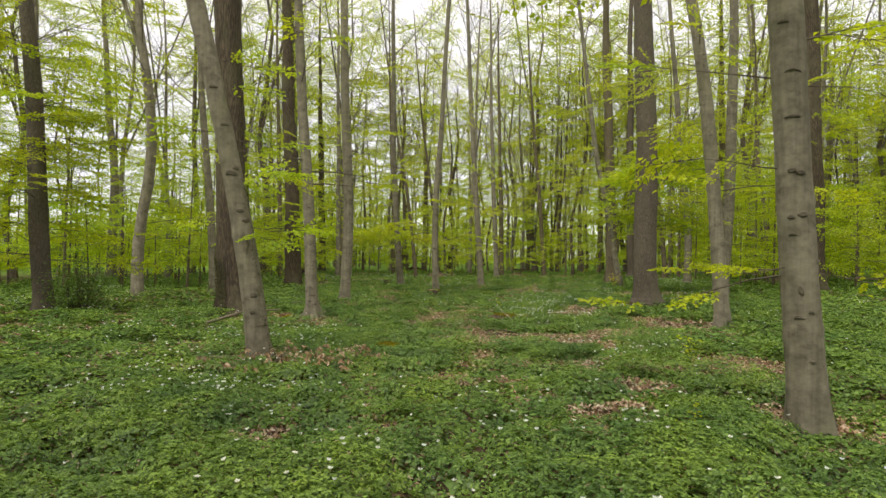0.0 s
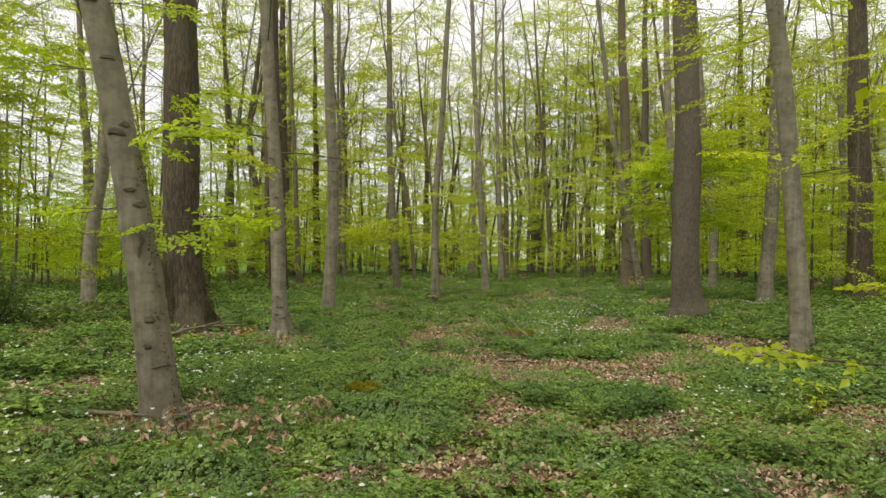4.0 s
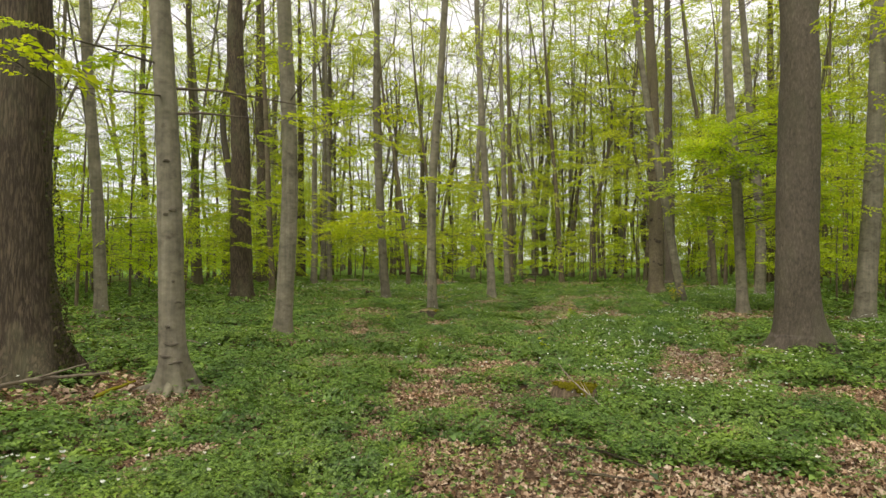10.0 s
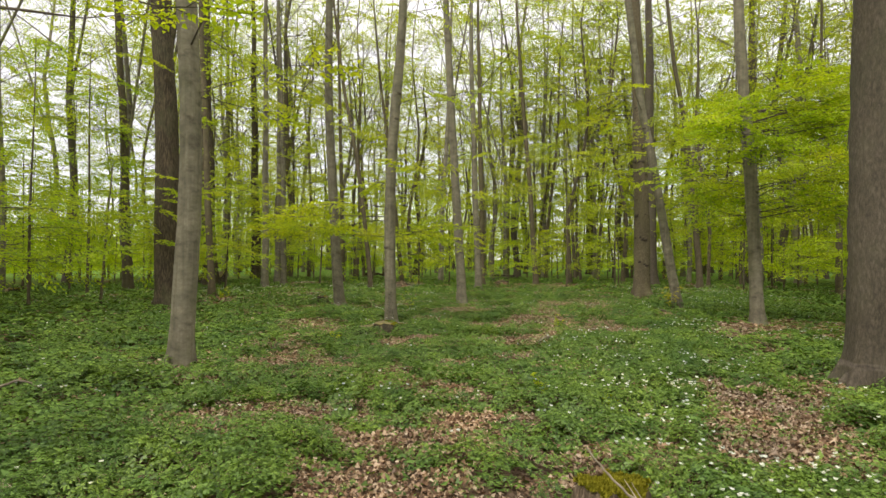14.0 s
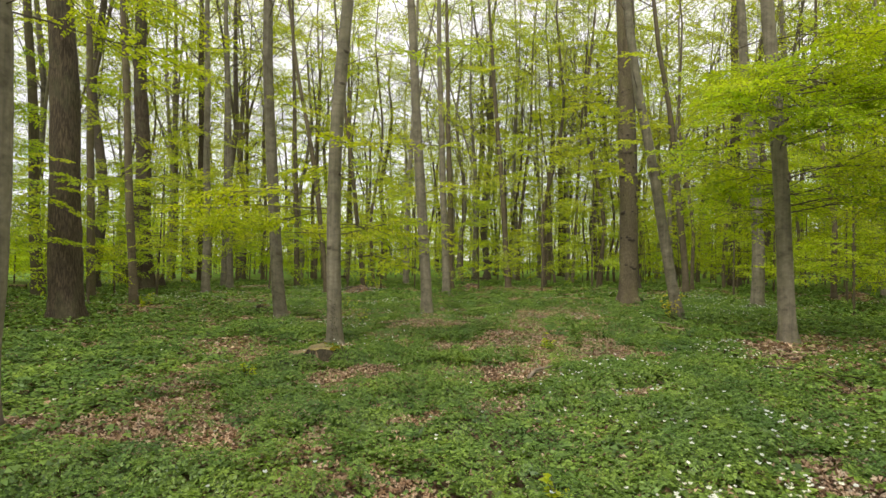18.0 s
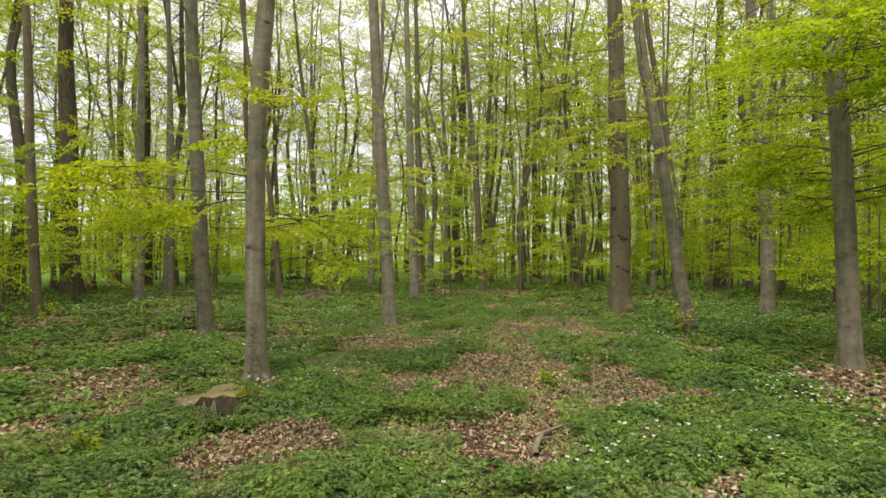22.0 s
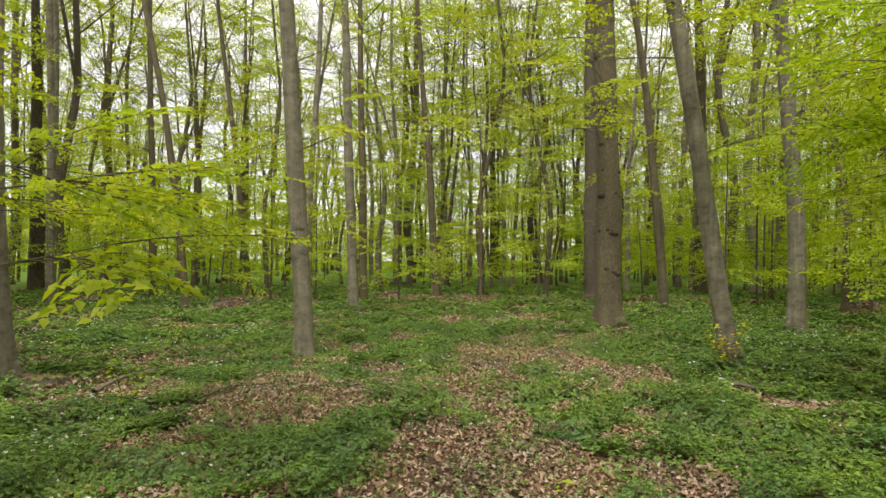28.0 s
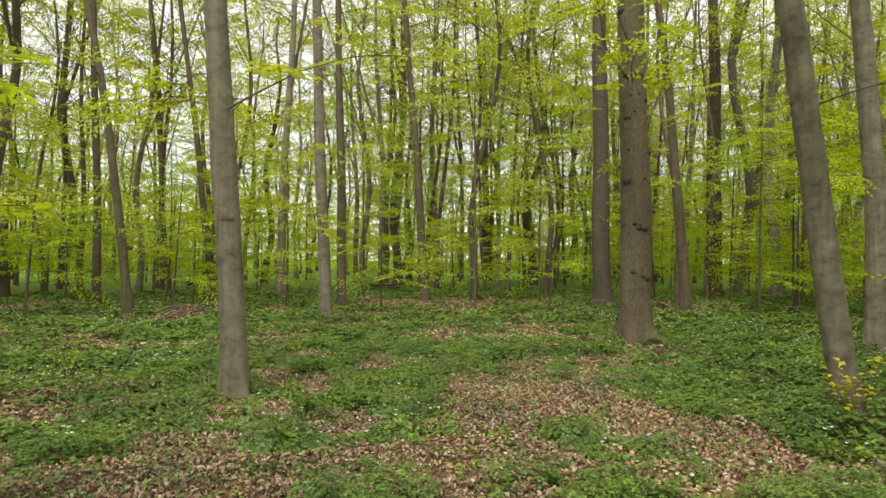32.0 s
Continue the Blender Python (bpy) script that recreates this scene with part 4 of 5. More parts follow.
bare(-0.8, 11.8, 0.2, 0.2)
bare(0.2, 11.7, 0.1, 0.2)
bare(0.8, 11.7, 0.2, 0.2)
bare(1.5, 11.8, 0.3, 0.2)
bare(3.5, 15.3, 0.4, 0.4)
bare(5.0, 16.9, 0.4, 0.5)
bare(3.5, 14.0, 0.2, 0.4)
bare(2.7, 12.9, 0.3, 0.2)
bare(-2.0, 11.6, 0.2, 0.2)
bare(-4.5, 14.6, 0.2, 0.2)
bare(-2.9, 17.8, 0.4, 0.5)
bare(-1.7, 19.0, 0.4, 0.7)
bare(-1.9, 18.3, 0.4, 0.3)
bare(-0.9, 18.0, 0.3, 0.3)
bare(-0.3, 19.3, 0.4, 0.5)
bare(0.2, 21.2, 0.2, 0.7)
bare(2.6, 20.9, 0.3, 0.6)
bare(1.9, 18.9, 0.7, 0.4)
bare(0.5, 16.9, 0.2, 0.4)
bare(0.8, 15.9, 0.2, 0.2)
bare(1.8, 14.9, 0.3, 0.2)
bare(3.8, 16.0, 0.3, 0.6)
bare(3.4, 15.1, 0.3, 0.2)
bare(4.8, 16.1, 0.2, 0.3)
bare(-1.1, 14.3, 0.2, 0.2)
bare(0.1, 14.2, 0.3, 0.2)
bare(-2.9, 17.6, 0.5, 0.5)
bare(-1.3, 22.8, 0.3, 0.8)
bare(-2.1, 20.1, 0.3, 0.7)
bare(-1.6, 18.8, 0.2, 0.4)
bare(-1.8, 21.0, 0.3, 0.3)
bare(-1.4, 22.4, 0.3, 1.1)
bare(-2.3, 24.3, 0.3, 0.5)
bare(-0.3, 19.4, 0.3, 0.2)
bare(-0.3, 18.9, 0.3, 0.3)
bare(0.2, 21.2, 0.2, 0.7)
bare(1.6, 18.8, 0.3, 0.4)
bare(1.9, 18.5, 0.4, 0.3)
bare(2.6, 19.2, 0.3, 0.2)
bare(2.5, 20.4, 0.3, 0.4)
bare(3.3, 19.1, 0.2, 0.2)
bare(3.7, 20.4, 0.2, 0.2)
bare(2.0, 20.6, 0.2, 0.2)
bare(2.2, 22.9, 0.3, 0.7)
bare(2.8, 22.2, 0.3, 0.6)
bare(1.5, 26.0, 0.4, 0.8)
bare(0.9, 24.9, 0.3, 0.5)
bare(0.8, 18.4, 0.1, 0.2)
bare(4.2, 18.8, 0.2, 0.2)
bare(1.1, 23.7, 0.2, 0.3)
bare(0.8, 25.5, 0.4, 0.7)
bare(-0.3, 27.7, 0.6, 0.6)
bare(-2.8, 29.1, 0.4, 0.7)
bare(-0.7, 27.0, 0.3, 0.5)
bare(1.4, 22.7, 0.2, 0.4)
bare(2.1, 23.8, 0.4, 0.5)
bare(2.3, 23.0, 0.2, 0.2)
bare(2.1, 26.2, 0.4, 0.5)
bare(2.2, 27.9, 0.4, 0.5)
bare(3.7, 26.7, 0.3, 0.6)
bare(3.2, 25.1, 0.3, 0.3)
bare(2.8, 22.4, 0.5, 0.4)
bare(3.3, 22.3, 0.3, 0.4)
bare(2.5, 22.0, 0.2, 0.2)
bare(3.6, 23.1, 0.6, 0.2)
bare(6.0, 26.9, 0.6, 0.6)
bare(4.1, 22.5, 0.2, 0.2)
bare(6.3, 31.2, 0.4, 0.7)
bare(8.0, 34.7, 0.9, 1.1)
bare(5.2, 22.5, 0.3, 0.2)
bare(2.3, 26.7, 0.3, 0.6)
bare(6.2, 27.7, 0.6, 0.5)
bare(5.0, 24.4, 0.2, 0.2)
bare(10.1, 43.8, 3.8, 2.5)
bare(0.9, 30.3, 0.8, 0.4)
bare(1.7, 28.1, 0.4, 0.3)
bare(0.7, 27.5, 0.2, 0.3)
bare(2.3, 27.4, 0.3, 0.5)
bare(5.1, 29.8, 0.3, 0.5)
bare(6.1, 27.9, 0.4, 0.4)
bare(6.3, 26.7, 0.6, 0.2)
bare(4.1, 26.9, 0.4, 0.4)
bare(3.9, 33.8, 0.4, 0.7)
bare(8.4, 44.8, 5.1, 2.5)
bare(7.4, 31.4, 0.7, 0.7)
bare(7.8, 34.6, 0.6, 1.1)
bare(4.3, 37.1, 0.8, 0.9)
bare(8.3, 46.0, 2.4, 2.4)
bare(7.9, 41.8, 1.3, 1.0)
bare(20.0, 35.0, 1.0, 0.8)
bare(9.6, 26.8, 0.7, 0.4)
bare(13.6, 39.6, 1.1, 0.6)
bare(0.0, 40.7, 1.0, 0.6)
bare(-1.4, 28.3, 0.6, 0.4)
OLDER = len(BARE)
bare(-1.8, 19.4, 0.34, 0.89)
bare(-2.3, 20.6, 0.41, 0.87)
bare(-2.0, 22.2, 0.24, 1.40)
bare(-0.3, 19.2, 0.33, 0.52)
bare(0.3, 21.0, 0.16, 0.75)
bare(1.0, 18.6, 0.16, 0.29)
bare(0.9, 25.9, 0.33, 1.40)
bare(1.8, 18.7, 0.46, 0.42)
bare(3.3, 19.1, 0.19, 0.37)
bare(2.5, 20.4, 0.18, 0.41)
bare(2.0, 20.9, 0.22, 0.24)
bare(3.8, 20.7, 0.14, 0.27)
bare(4.3, 18.8, 0.17, 0.18)
bare(2.4, 22.9, 0.36, 0.89)
bare(7.0, 21.4, 0.41, 1.20)
bare(0.1, 27.7, 0.46, 0.83)
bare(1.7, 26.9, 0.75, 0.99)
bare(3.7, 26.0, 0.50, 0.66)
bare(6.4, 27.4, 0.99, 1.24)
bare(-0.1, 30.1, 0.96, 0.57)
bare(8.9, 42.7, 1.60, 1.40)
bare(2.7, 30.9, 0.46, 0.65)
bare(8.0, 33.9, 0.82, 1.36)
bare(1.4, 26.3, 0.82, 0.89)
bare(2.8, 23.2, 1.23, 0.84)
bare(5.0, 29.2, 1.17, 1.18)
bare(1.1, 21.1, 0.36, 0.13)
bare(-1.8, 23.6, 0.21, 1.40)
bare(-0.1, 14.1, 0.43, 0.27)
bare(-1.0, 14.3, 0.14, 0.21)
bare(1.8, 15.0, 0.19, 0.18)
bare(2.0, 18.6, 0.65, 0.42)
bare(-1.4, 19.0, 0.71, 1.13)
bare(0.5, 10.8, 1.08, 0.64)
bare(5.1, 13.0, 0.80, 0.95)
bare(3.0, 9.9, 0.26, 0.47)
bare(0.4, 8.8, 0.29, 0.30)


def openness(x, y):
    """1 on bare leaf litter, 0 under close plants."""
    wx = x + 0.7 * (field(x, y, 0.9, 21) - 0.5) + 0.7 * (field(x, y, 0.33, 23) - 0.5)
    wy = y + 0.7 * (field(x, y, 1.0, 22) - 0.5) + 0.7 * (field(x, y, 0.33, 24) - 0.5)
    p = np.zeros_like(x)
    for i, (a, b, rx, ry) in enumerate(BARE):
        k = 0.82 if i >= OLDER else 1.0 if b < 14 or b > 34 else 0.7
        p = np.maximum(p, np.exp(-0.8 * (((wx - a) / (rx * k + 0.1)) ** 2 + ((wy - b) / (ry * k + 0.1)) ** 2)))
    for a, b, rr in STUMPS:
        p = np.maximum(p, 1.2 * np.exp(-((x - a) ** 2 + (y - b) ** 2) / (rr * rr)))
    for k, (a, b) in enumerate(PLANTED[:38]):
        p = np.maximum(p, 1.1 * np.exp(-((wx - a) ** 2 + (wy - b) ** 2) / (0.34 if k < 5 else 0.07)))
    # the plants stand in tufts, closer in the south of the wood than further on
    tufts = 0.45 * field(x * 0.65, y, 1.3, 31) + 0.33 * field(x * 0.65, y, 0.5, 32) + 0.22 * field(x * 0.8, y, 0.2, 33)
    limit = 0.632 - 0.03 * smooth_step(12, 20, y) * smooth_step(12, 5, np.abs(x - 2)) - 0.02 * smooth_step(30, 40, y)
    return np.maximum(smooth_step(0.46, 0.56, p + 1.45 * (tufts - 0.5)), smooth_step(limit, limit + 0.05, tufts))


def lane_distance(x, y):
    """Distance from the strip of floor that the walk passes over and looks at from near by."""
    k = np.clip((y - 3.5) / 26, 0, 1)
    return np.hypot(x - 4.2 * k * k - 0.2, y - (3.5 + 26 * k))


def sow(rate, box, lo, hi, seed):
    g = np.random.default_rng(seed)
    n = int(rate * (box[1] - box[0]) * (box[3] - box[2]))
    x, y = g.uniform(box[0], box[1], n), g.uniform(box[2], box[3], n)
    d = lane_distance(x, y) + g.normal(0, 0.4, n)
    k = (d >= lo) & (d < hi)
    return x[k], y[k], g


def leafstar(soup, x, y, z, size, g, tilt, lobes=3, slope=None):
    """Three-part leaves: each leaflet a folded pointed blade."""
    n = len(x)
    a0 = g.uniform(0, 6.28, n)
    c = np.stack([x, y, z], 1)
    sx, sy = (0, 0) if slope is None else slope
    nrm = np.stack([sx + g.normal(0, tilt, n), sy + g.normal(0, tilt, n), np.ones(n)], 1)
    for i in range(lobes):
        a = a0 + (i - (lobes - 1) / 2) * {2: 1.7, 3: 1.25, 5: 0.72}[lobes] + g.normal(0, 0.15, n)
        u = np.stack([np.cos(a), np.sin(a), g.normal(-0.14, 0.2, n) - np.cos(a) * sx - np.sin(a) * sy], 1)
        s = size * (1.1 if i == lobes // 2 else 0.9)
        soup.add(*leaf_blades(c + u * 0.004, u, nrm, s, s * (0.44 if lobes == 5 else 0.7)))


def tuft(x, y):
    """1 on the crown of a clump of plants, 0 in the gaps between clumps."""
    return smooth_step(0.34, 0.62, 0.65 * field(x * 0.75, y, 0.55, 41) + 0.35 * field(x, y, 0.24, 42))


def cover_height(x, y):
    return 0.035 + 0.165 * tuft(x, y) + 0.025 * field(x, y, 0.12, 43) + 0.05 * smooth_step(0.4, 0.8, field(x * 0.8, y, 1.4, 44))


def build_cover():
    s = Soup()
    for rate, box, lo, hi, size, lobes, seed in ((1950, (-7, 12, 0.5, 34), 0, 3.5, 0.033, 5, 1), (640, (-12, 18, -3, 42), 3.5, 9.0, 0.056, 3, 2), (150, (-28, 36, -8, 56), 9.0, 26, 0.11, 2, 3), (420, (-7, 12, 0.5, 34), 0, 3.5, 0.062, 3, 4), (170, (-12, 18, -3, 42), 3.5, 9.0, 0.085, 3, 6), (42, (-28, 36, -8, 56), 9.0, 26, 0.16, 2, 9)):
        x, y, g = sow(rate, box, lo, hi, seed)
        under = seed > 3
        thick = 1.0 if under else (0.42 if lo == 0 else 0.3) + 0.6 * tuft(x, y)
        keep = g.random(len(x)) < thick * (1 - openness(x, y) * 0.9)
        x, y = x[keep], y[keep]
        h = cover_height(x, y) * np.where(g.random(len(x)) < 0.7, g.uniform(0.75, 1.06, len(x)), g.uniform(0.3, 0.8, len(x))) * (1 - 0.35 * openness(x, y))
        if under:
            # an understorey of broader leaves close to the soil
            h = g.uniform(0.015, 0.05, len(x))
        e = 0.06
        slope = [(0.7 if lo == 0 else 0.4) * (cover_height(x - dx, y - dy) - cover_height(x + dx, y + dy)) / (2 * e) for dx, dy in ((e, 0), (0, e))]
        leafstar(s, x, y, ground_z(x, y) + h, size * g.uniform(0.65, 1.3, len(x)), g, 0.42 if lo == 0 else 0.24, lobes, slope)
    ob = put("anemone_leaves", s.mesh("anemone_leaves", False), ANEMONE)
    tagged(ob, "dense low carpet of dark green wood anemone leaves", "ground plants", kind="stuff")


def build_flowers():
    s = Soup()
    x, y, g = sow(48, (-14, 20, 1, 46), 0, 17, 5)
    f = field(x, y, 2.6, 51) * 0.7 + field(x, y, 0.7, 52) * 0.3
    for a, b, r, k in ((2.4, 13.7, 1.1, 2.1), (3.3, 15.5, 1.5, 1.7), (5.6, 21.2, 1.5, 1.0), (-1.9, 8.6, 1.2, 1.0), (-0.3, 31.5, 0.7, 1.5), (0.6, 31.6, 0.8, 1.5), (0.6, 33.4, 0.9, 1.4), (4.0, 17.2, 1.0, 1.1), (-3.4, 11.2, 1.0, 1.1), (3.2, 19.5, 1.6, 0.95)):
        f = np.maximum(f, k * np.exp(-((x - a) ** 2 + (y - b) ** 2) / (r * r)))
    keep = (g.random(len(x)) < smooth_step(0.52, 1.1, f) * 0.9 + 0.022) & (openness(x, y) < 0.5)
    x, y = x[keep], y[keep]
    n = len(x)
    z = ground_z(x, y) + cover_height(x, y) + g.uniform(0.03, 0.09, n)
    c = np.stack([x, y, z], 1)
    nrm = np.stack([g.normal(0, 0.45, n), g.normal(-0.2, 0.45, n), np.ones(n)], 1)
    a0 = g.uniform(0, 6.28, n)
    for i in range(6):
        a = a0 + i * 1.047
        u = np.stack([np.cos(a), np.sin(a), g.uniform(0.5, 1.4, n)], 1)
        size = g.uniform(0.016, 0.025, n)
        s.add(*leaf_quads(c, u, nrm, size, size * 0.7, 0.1))
    ob = put("anemone_flowers", s.mesh("anemone_flowers", False), PETAL)
    tagged(ob, "scattered small white wood anemone flowers", "flowers", kind="stuff")


def build_litter():
    s = Soup()
    for rate, box, lo, hi, size, seed in ((1350, (-7, 12, 0.5, 34), 0, 4.4, 0.046, 7), (270, (-14, 24, -3, 54), 4.4, 22, 0.092, 8)):
        x, y, g = sow(rate, box, lo, hi, seed)
        keep = g.random(len(x)) < openness(x, y) + (0.13 if lo == 0 else 0.06)
        x, y = x[keep], y[keep]
        n = len(x)
        c = np.stack([x, y, ground_z(x, y) + g.uniform(0.004, 0.045, n)], 1)
        a = g.uniform(0, 6.28, n)
        u = np.stack([np.cos(a), np.sin(a), g.normal(0.05, 0.3, n)], 1)
        nrm = np.stack([g.normal(0, 0.4, n), g.normal(0, 0.4, n), np.ones(n)], 1)
        L = size * g.uniform(0.6, 1.3, n)
        s.add(*(curled_leaves(c, u, nrm, L, L * 0.6, g) if lo == 0 else leaf_quads(c, u, nrm, L, L * 0.62, 0.22)))
    ob = put("leaf_litter", s.mesh("leaf_litter", False), LITTER)
    tagged(ob, "dry pinkish-brown beech leaves lying in patches", "leaf litter", kind="stuff")


build_cover()
build_flowers()
build_litter()


# ---- stumps, sticks and small growth ----
def stick(points, r, label, mat=None, name="fallen_branch", forks=0, seed=0):
    g = np.random.default_rng(seed)
    x0, y0, _ = points[0]
    ob = thing(name, x0, y0, float(ground_z(x0, y0)), label, "branch")
    p = np.array([(x - x0, y - y0, z + float(ground_z(x, y)) - ob.location.z) for x, y, z in points])
    s = np.linspace(0, 1, len(p))
    f = np.linspace(0, 1, len(p) * 4)
    q = np.stack([np.interp(f, s, p[:, k]) for k in range(3)], 1)
    for _ in range(4):
        q[1:-1] = 0.25 * q[:-2] + 0.5 * q[1:-1] + 0.25 * q[2:]
    q = q + g.normal(0, r * 0.2, (len(f), 3))
    v, t, qq = tube(q, r * (1 - 0.55 * f), 8)
    put("stem", mesh_of("stem", v, t, qq), mat or STICK, ob)
    for i in range(forks):
        k = g.uniform(0.25, 0.9)
        at = np.array([np.interp(k, s, p[:, j]) for j in range(3)])
        d = (p[-1] - p[0]) / np.linalg.norm(p[-1] - p[0])
        side = np.array([-d[1], d[0], 0]) * g.choice([-1, 1])
        L = g.uniform(0.15, 0.4) * np.linalg.norm(p[-1] - p[0])
        w = np.linspace(0, 1, 5)[:, None]
        v, t, qq = tube(at + (d * 0.7 + side * 0.6 + np.array([0, 0, g.uniform(0, 0.25)])) * L * w, r * 0.5 * (1 - 0.7 * w[:, 0]), 5)
        put("side_twig", mesh_of("side_twig", v, t, qq), mat or STICK, ob)
    return ob


def stump(x, y, rx, ry, h, label, mossy, seed, ragged, wood, lean=0.0, foot=1.0, splinters=0, step=0.0):
    """A stump with a fluted, splintered side, an uneven top that sinks on one side, and moss where it has any."""
    g = np.random.default_rng(seed)
    ob = thing("tree_stump", x, y, float(ground_z(x, y)), label, "stump")
    n = 84
    a = np.arange(n) * 2 * np.pi / n
    ph = g.uniform(0, 6.28, 6)
    rough = np.convolve(np.tile(g.normal(0, 1, n), 3), np.ones(3) / 3, "same")[n:2 * n]
    lob = 1 + 0.13 * np.sin(2 * a + ph[0]) + 0.10 * np.sin(3 * a + ph[1]) + 0.07 * np.sin(5 * a + ph[2]) + 0.05 * np.sin(9 * a + ph[4]) + 0.035 * rough
    top = h * (1 + lean * np.cos(a) - ragged * (np.clip(np.sin(2 * a + ph[3]), 0, 1) ** 2 + 0.35 * np.abs(np.sin(7 * a + ph[5])) + 0.12 * np.abs(rough)))
    # one side was felled lower than the other, with a break between
    top = top * (1 - step * smooth_step(0.15, 0.3, -np.cos(a)))
    v, rings = [], ((0, 1.5), (0.12, 1.26), (0.35, 1.12), (0.6, 1.05), (0.85, 1.0), (1.0, 0.95))
    for k, f in rings:
        zz = -0.1 + (top + 0.1) * k
        w = lob * (1 + (f - 1) * foot) * (1 + 0.035 * g.normal(0, 1, n) * (k > 0))
        v.append(np.stack([rx * w * np.cos(a), ry * w * np.sin(a), zz], 1))
    i = np.arange(len(rings) - 1)[:, None] * n
    j, j2 = np.arange(n)[None], (np.arange(n)[None] + 1) % n
    q = np.stack([i + j, i + j2, i + n + j2, i + n + j], -1).reshape(-1, 4)
    put("side", mesh_of("side", np.concatenate(v), quads=q), wood, ob, "splintered stump side")
    face = lambda r, b: (1 - step * smooth_step(0.15, 0.3, -r * np.cos(b)) * (1 - r)) * np.interp(b, a, top, period=6.2832) * r + h * (0.92 + lean * r * np.cos(b)) * (1 - r) + 0.02 * (field(r * np.cos(b) * 9 + 40, r * np.sin(b) * 9 + 40, 1.0, seed) - 0.5)
    tv = []
    for f in (0.96, 0.8, 0.6, 0.4, 0.2):
        tv.append(np.stack([rx * f * lob * np.cos(a), ry * f * lob * np.sin(a), face(np.full(n, f), a) - 0.006], 1))
    i = np.arange(4)[:, None] * n
    q = np.stack([i + j, i + j2, i + n + j2, i + n + j], -1).reshape(-1, 4)
    tv = np.concatenate(tv + [np.array([[0, 0, h * 0.92]])])
    t = np.stack([4 * n + np.arange(n), 4 * n + (np.arange(n) + 1) % n, np.full(n, 5 * n)], -1)
    put("top", mesh_of("top", tv, t, q), CUT_WOOD, ob, "weathered yellow-brown cut top")
    for i in range(splinters):
        # torn strips of pale wood that stand out from the side
        b, d0 = -1.57 + g.normal(0, 0.35), g.uniform(0.55, 0.95)
        base = np.array([rx * 1.22 * math.cos(b), ry * 1.22 * math.sin(b), -0.02])
        tip = np.array([rx * 0.98 * math.cos(b), ry * 0.98 * math.sin(b), h * d0])
        s = np.linspace(0, 1, 6)[:, None]
        v, t, q = tube(base + (tip - base) * s + g.normal(0, 0.004, (6, 3)), np.array([0.03, 0.034, 0.03, 0.024, 0.016, 0.004]) * g.uniform(0.7, 1.3), 5)
        put("splinter", mesh_of("splinter", v, t, q, False), DEAD_WOOD, ob, "torn pale wood splinter")
    if mossy:
        m = 5200
        r, b = np.sqrt(g.random(m)), g.uniform(0, 6.28, m)
        keep = 0.6 * field(r * np.cos(b) * 3 + 9, r * np.sin(b) * 3 + 9, 1.0, seed) + 0.4 * (0.5 + 0.5 * np.cos(b)) * r > 1 - mossy
        r, b = r[keep], b[keep]
        lb = np.interp(b, a, lob, period=6.2832)
        c = np.stack([rx * r * lb * np.cos(b), ry * r * lb * np.sin(b), face(r, b) - 0.008], 1)
        k = len(c)
        u = np.stack([g.normal(0, 0.7, k), g.normal(0, 0.7, k), np.ones(k)], 1)
        v2, t2 = leaf_quads(c, u, g.normal(0, 1, (k, 3)), g.uniform(0.015, 0.04, k), np.full(k, 0.016))
        put("moss", mesh_of("moss", v2, t2, smooth=False), MOSS, ob, "yellow-green moss cushion", "stuff")
    return ob


stump(1.42, 13.62, 0.21, 0.17, 0.215, "small broken stump capped with yellow-green moss", 0.86, 3, 0.4, DEAD_WOOD, -0.05, 1.7)
stump(-0.46, 22.2, 0.50, 0.36, 0.235, "wide flat-cut mossy tree stump among anemones", 0.4, 4, 0.32, BARK_OAK, 0.03, 1.25, 4, 0.3)
stump(-0.80, 8.95, 0.20, 0.15, 0.15, "low rotten stump with a mossy side", 0.95, 5, 0.6, BARK_OAK, -0.1)
stump(-2.87, 31.0, 0.20, 0.16, 0.30, "small dark rotten stump on the forest floor", 0.3, 6, 0.5, BARK_OAK)
stump(17.25, 37.1, 0.24, 0.2, 0.34, "small dark rotten stump among low plants", 0.2, 16, 0.5, BARK_OAK)
stump(-15.9, 42.0, 0.34, 0.26, 0.34, "low reddish-brown rotten stump in the distance", 0.2, 17, 0.6, BARK_OAK)
stump(-14.9, 33.4, 0.26, 0.22, 0.36, "dark decayed stump overgrown by low plants", 0.4, 18, 0.4, BARK_OAK)
stump(-1.62, 28.75, 0.40, 0.2, 0.15, "low splintered stump beside a beech's foot", 0.1, 19, 0.9, BARK_BROWN, 0.0, 1.3, 5)
stump(-11.2, 44.7, 0.62, 0.4, 0.80, "upturned root plate of a fallen tree, brown with soil", 0.2, 20, 0.55, KNOT, 0.1, 1.8)
stick([(1.64, 13.25, 0.06), (1.55, 13.32, 0.15), (1.42, 13.38, 0.24), (1.31, 13.45, 0.35), (1.22, 13.5, 0.46)], 0.011, "thin pale broken twig leaning on a stump", PALE_STICK, name="twig", forks=2, seed=2)
stick([(-4.75, 11.9, 0.10), (-4.56, 12.5, 0.15), (-4.45, 13.2, 0.19), (-4.36, 13.5, 0.20), (-3.77, 13.9, 0.20)], 0.032, "crooked grey fallen branch before the oak's foot", forks=2, seed=3)
stick([(-3.4, 8.1, 0.08), (-2.9, 8.0, 0.10), (-2.4, 7.75, 0.12), (-1.95, 8.1, 0.14)], 0.022, "thin dead branch lying in the anemones", forks=3, seed=4)
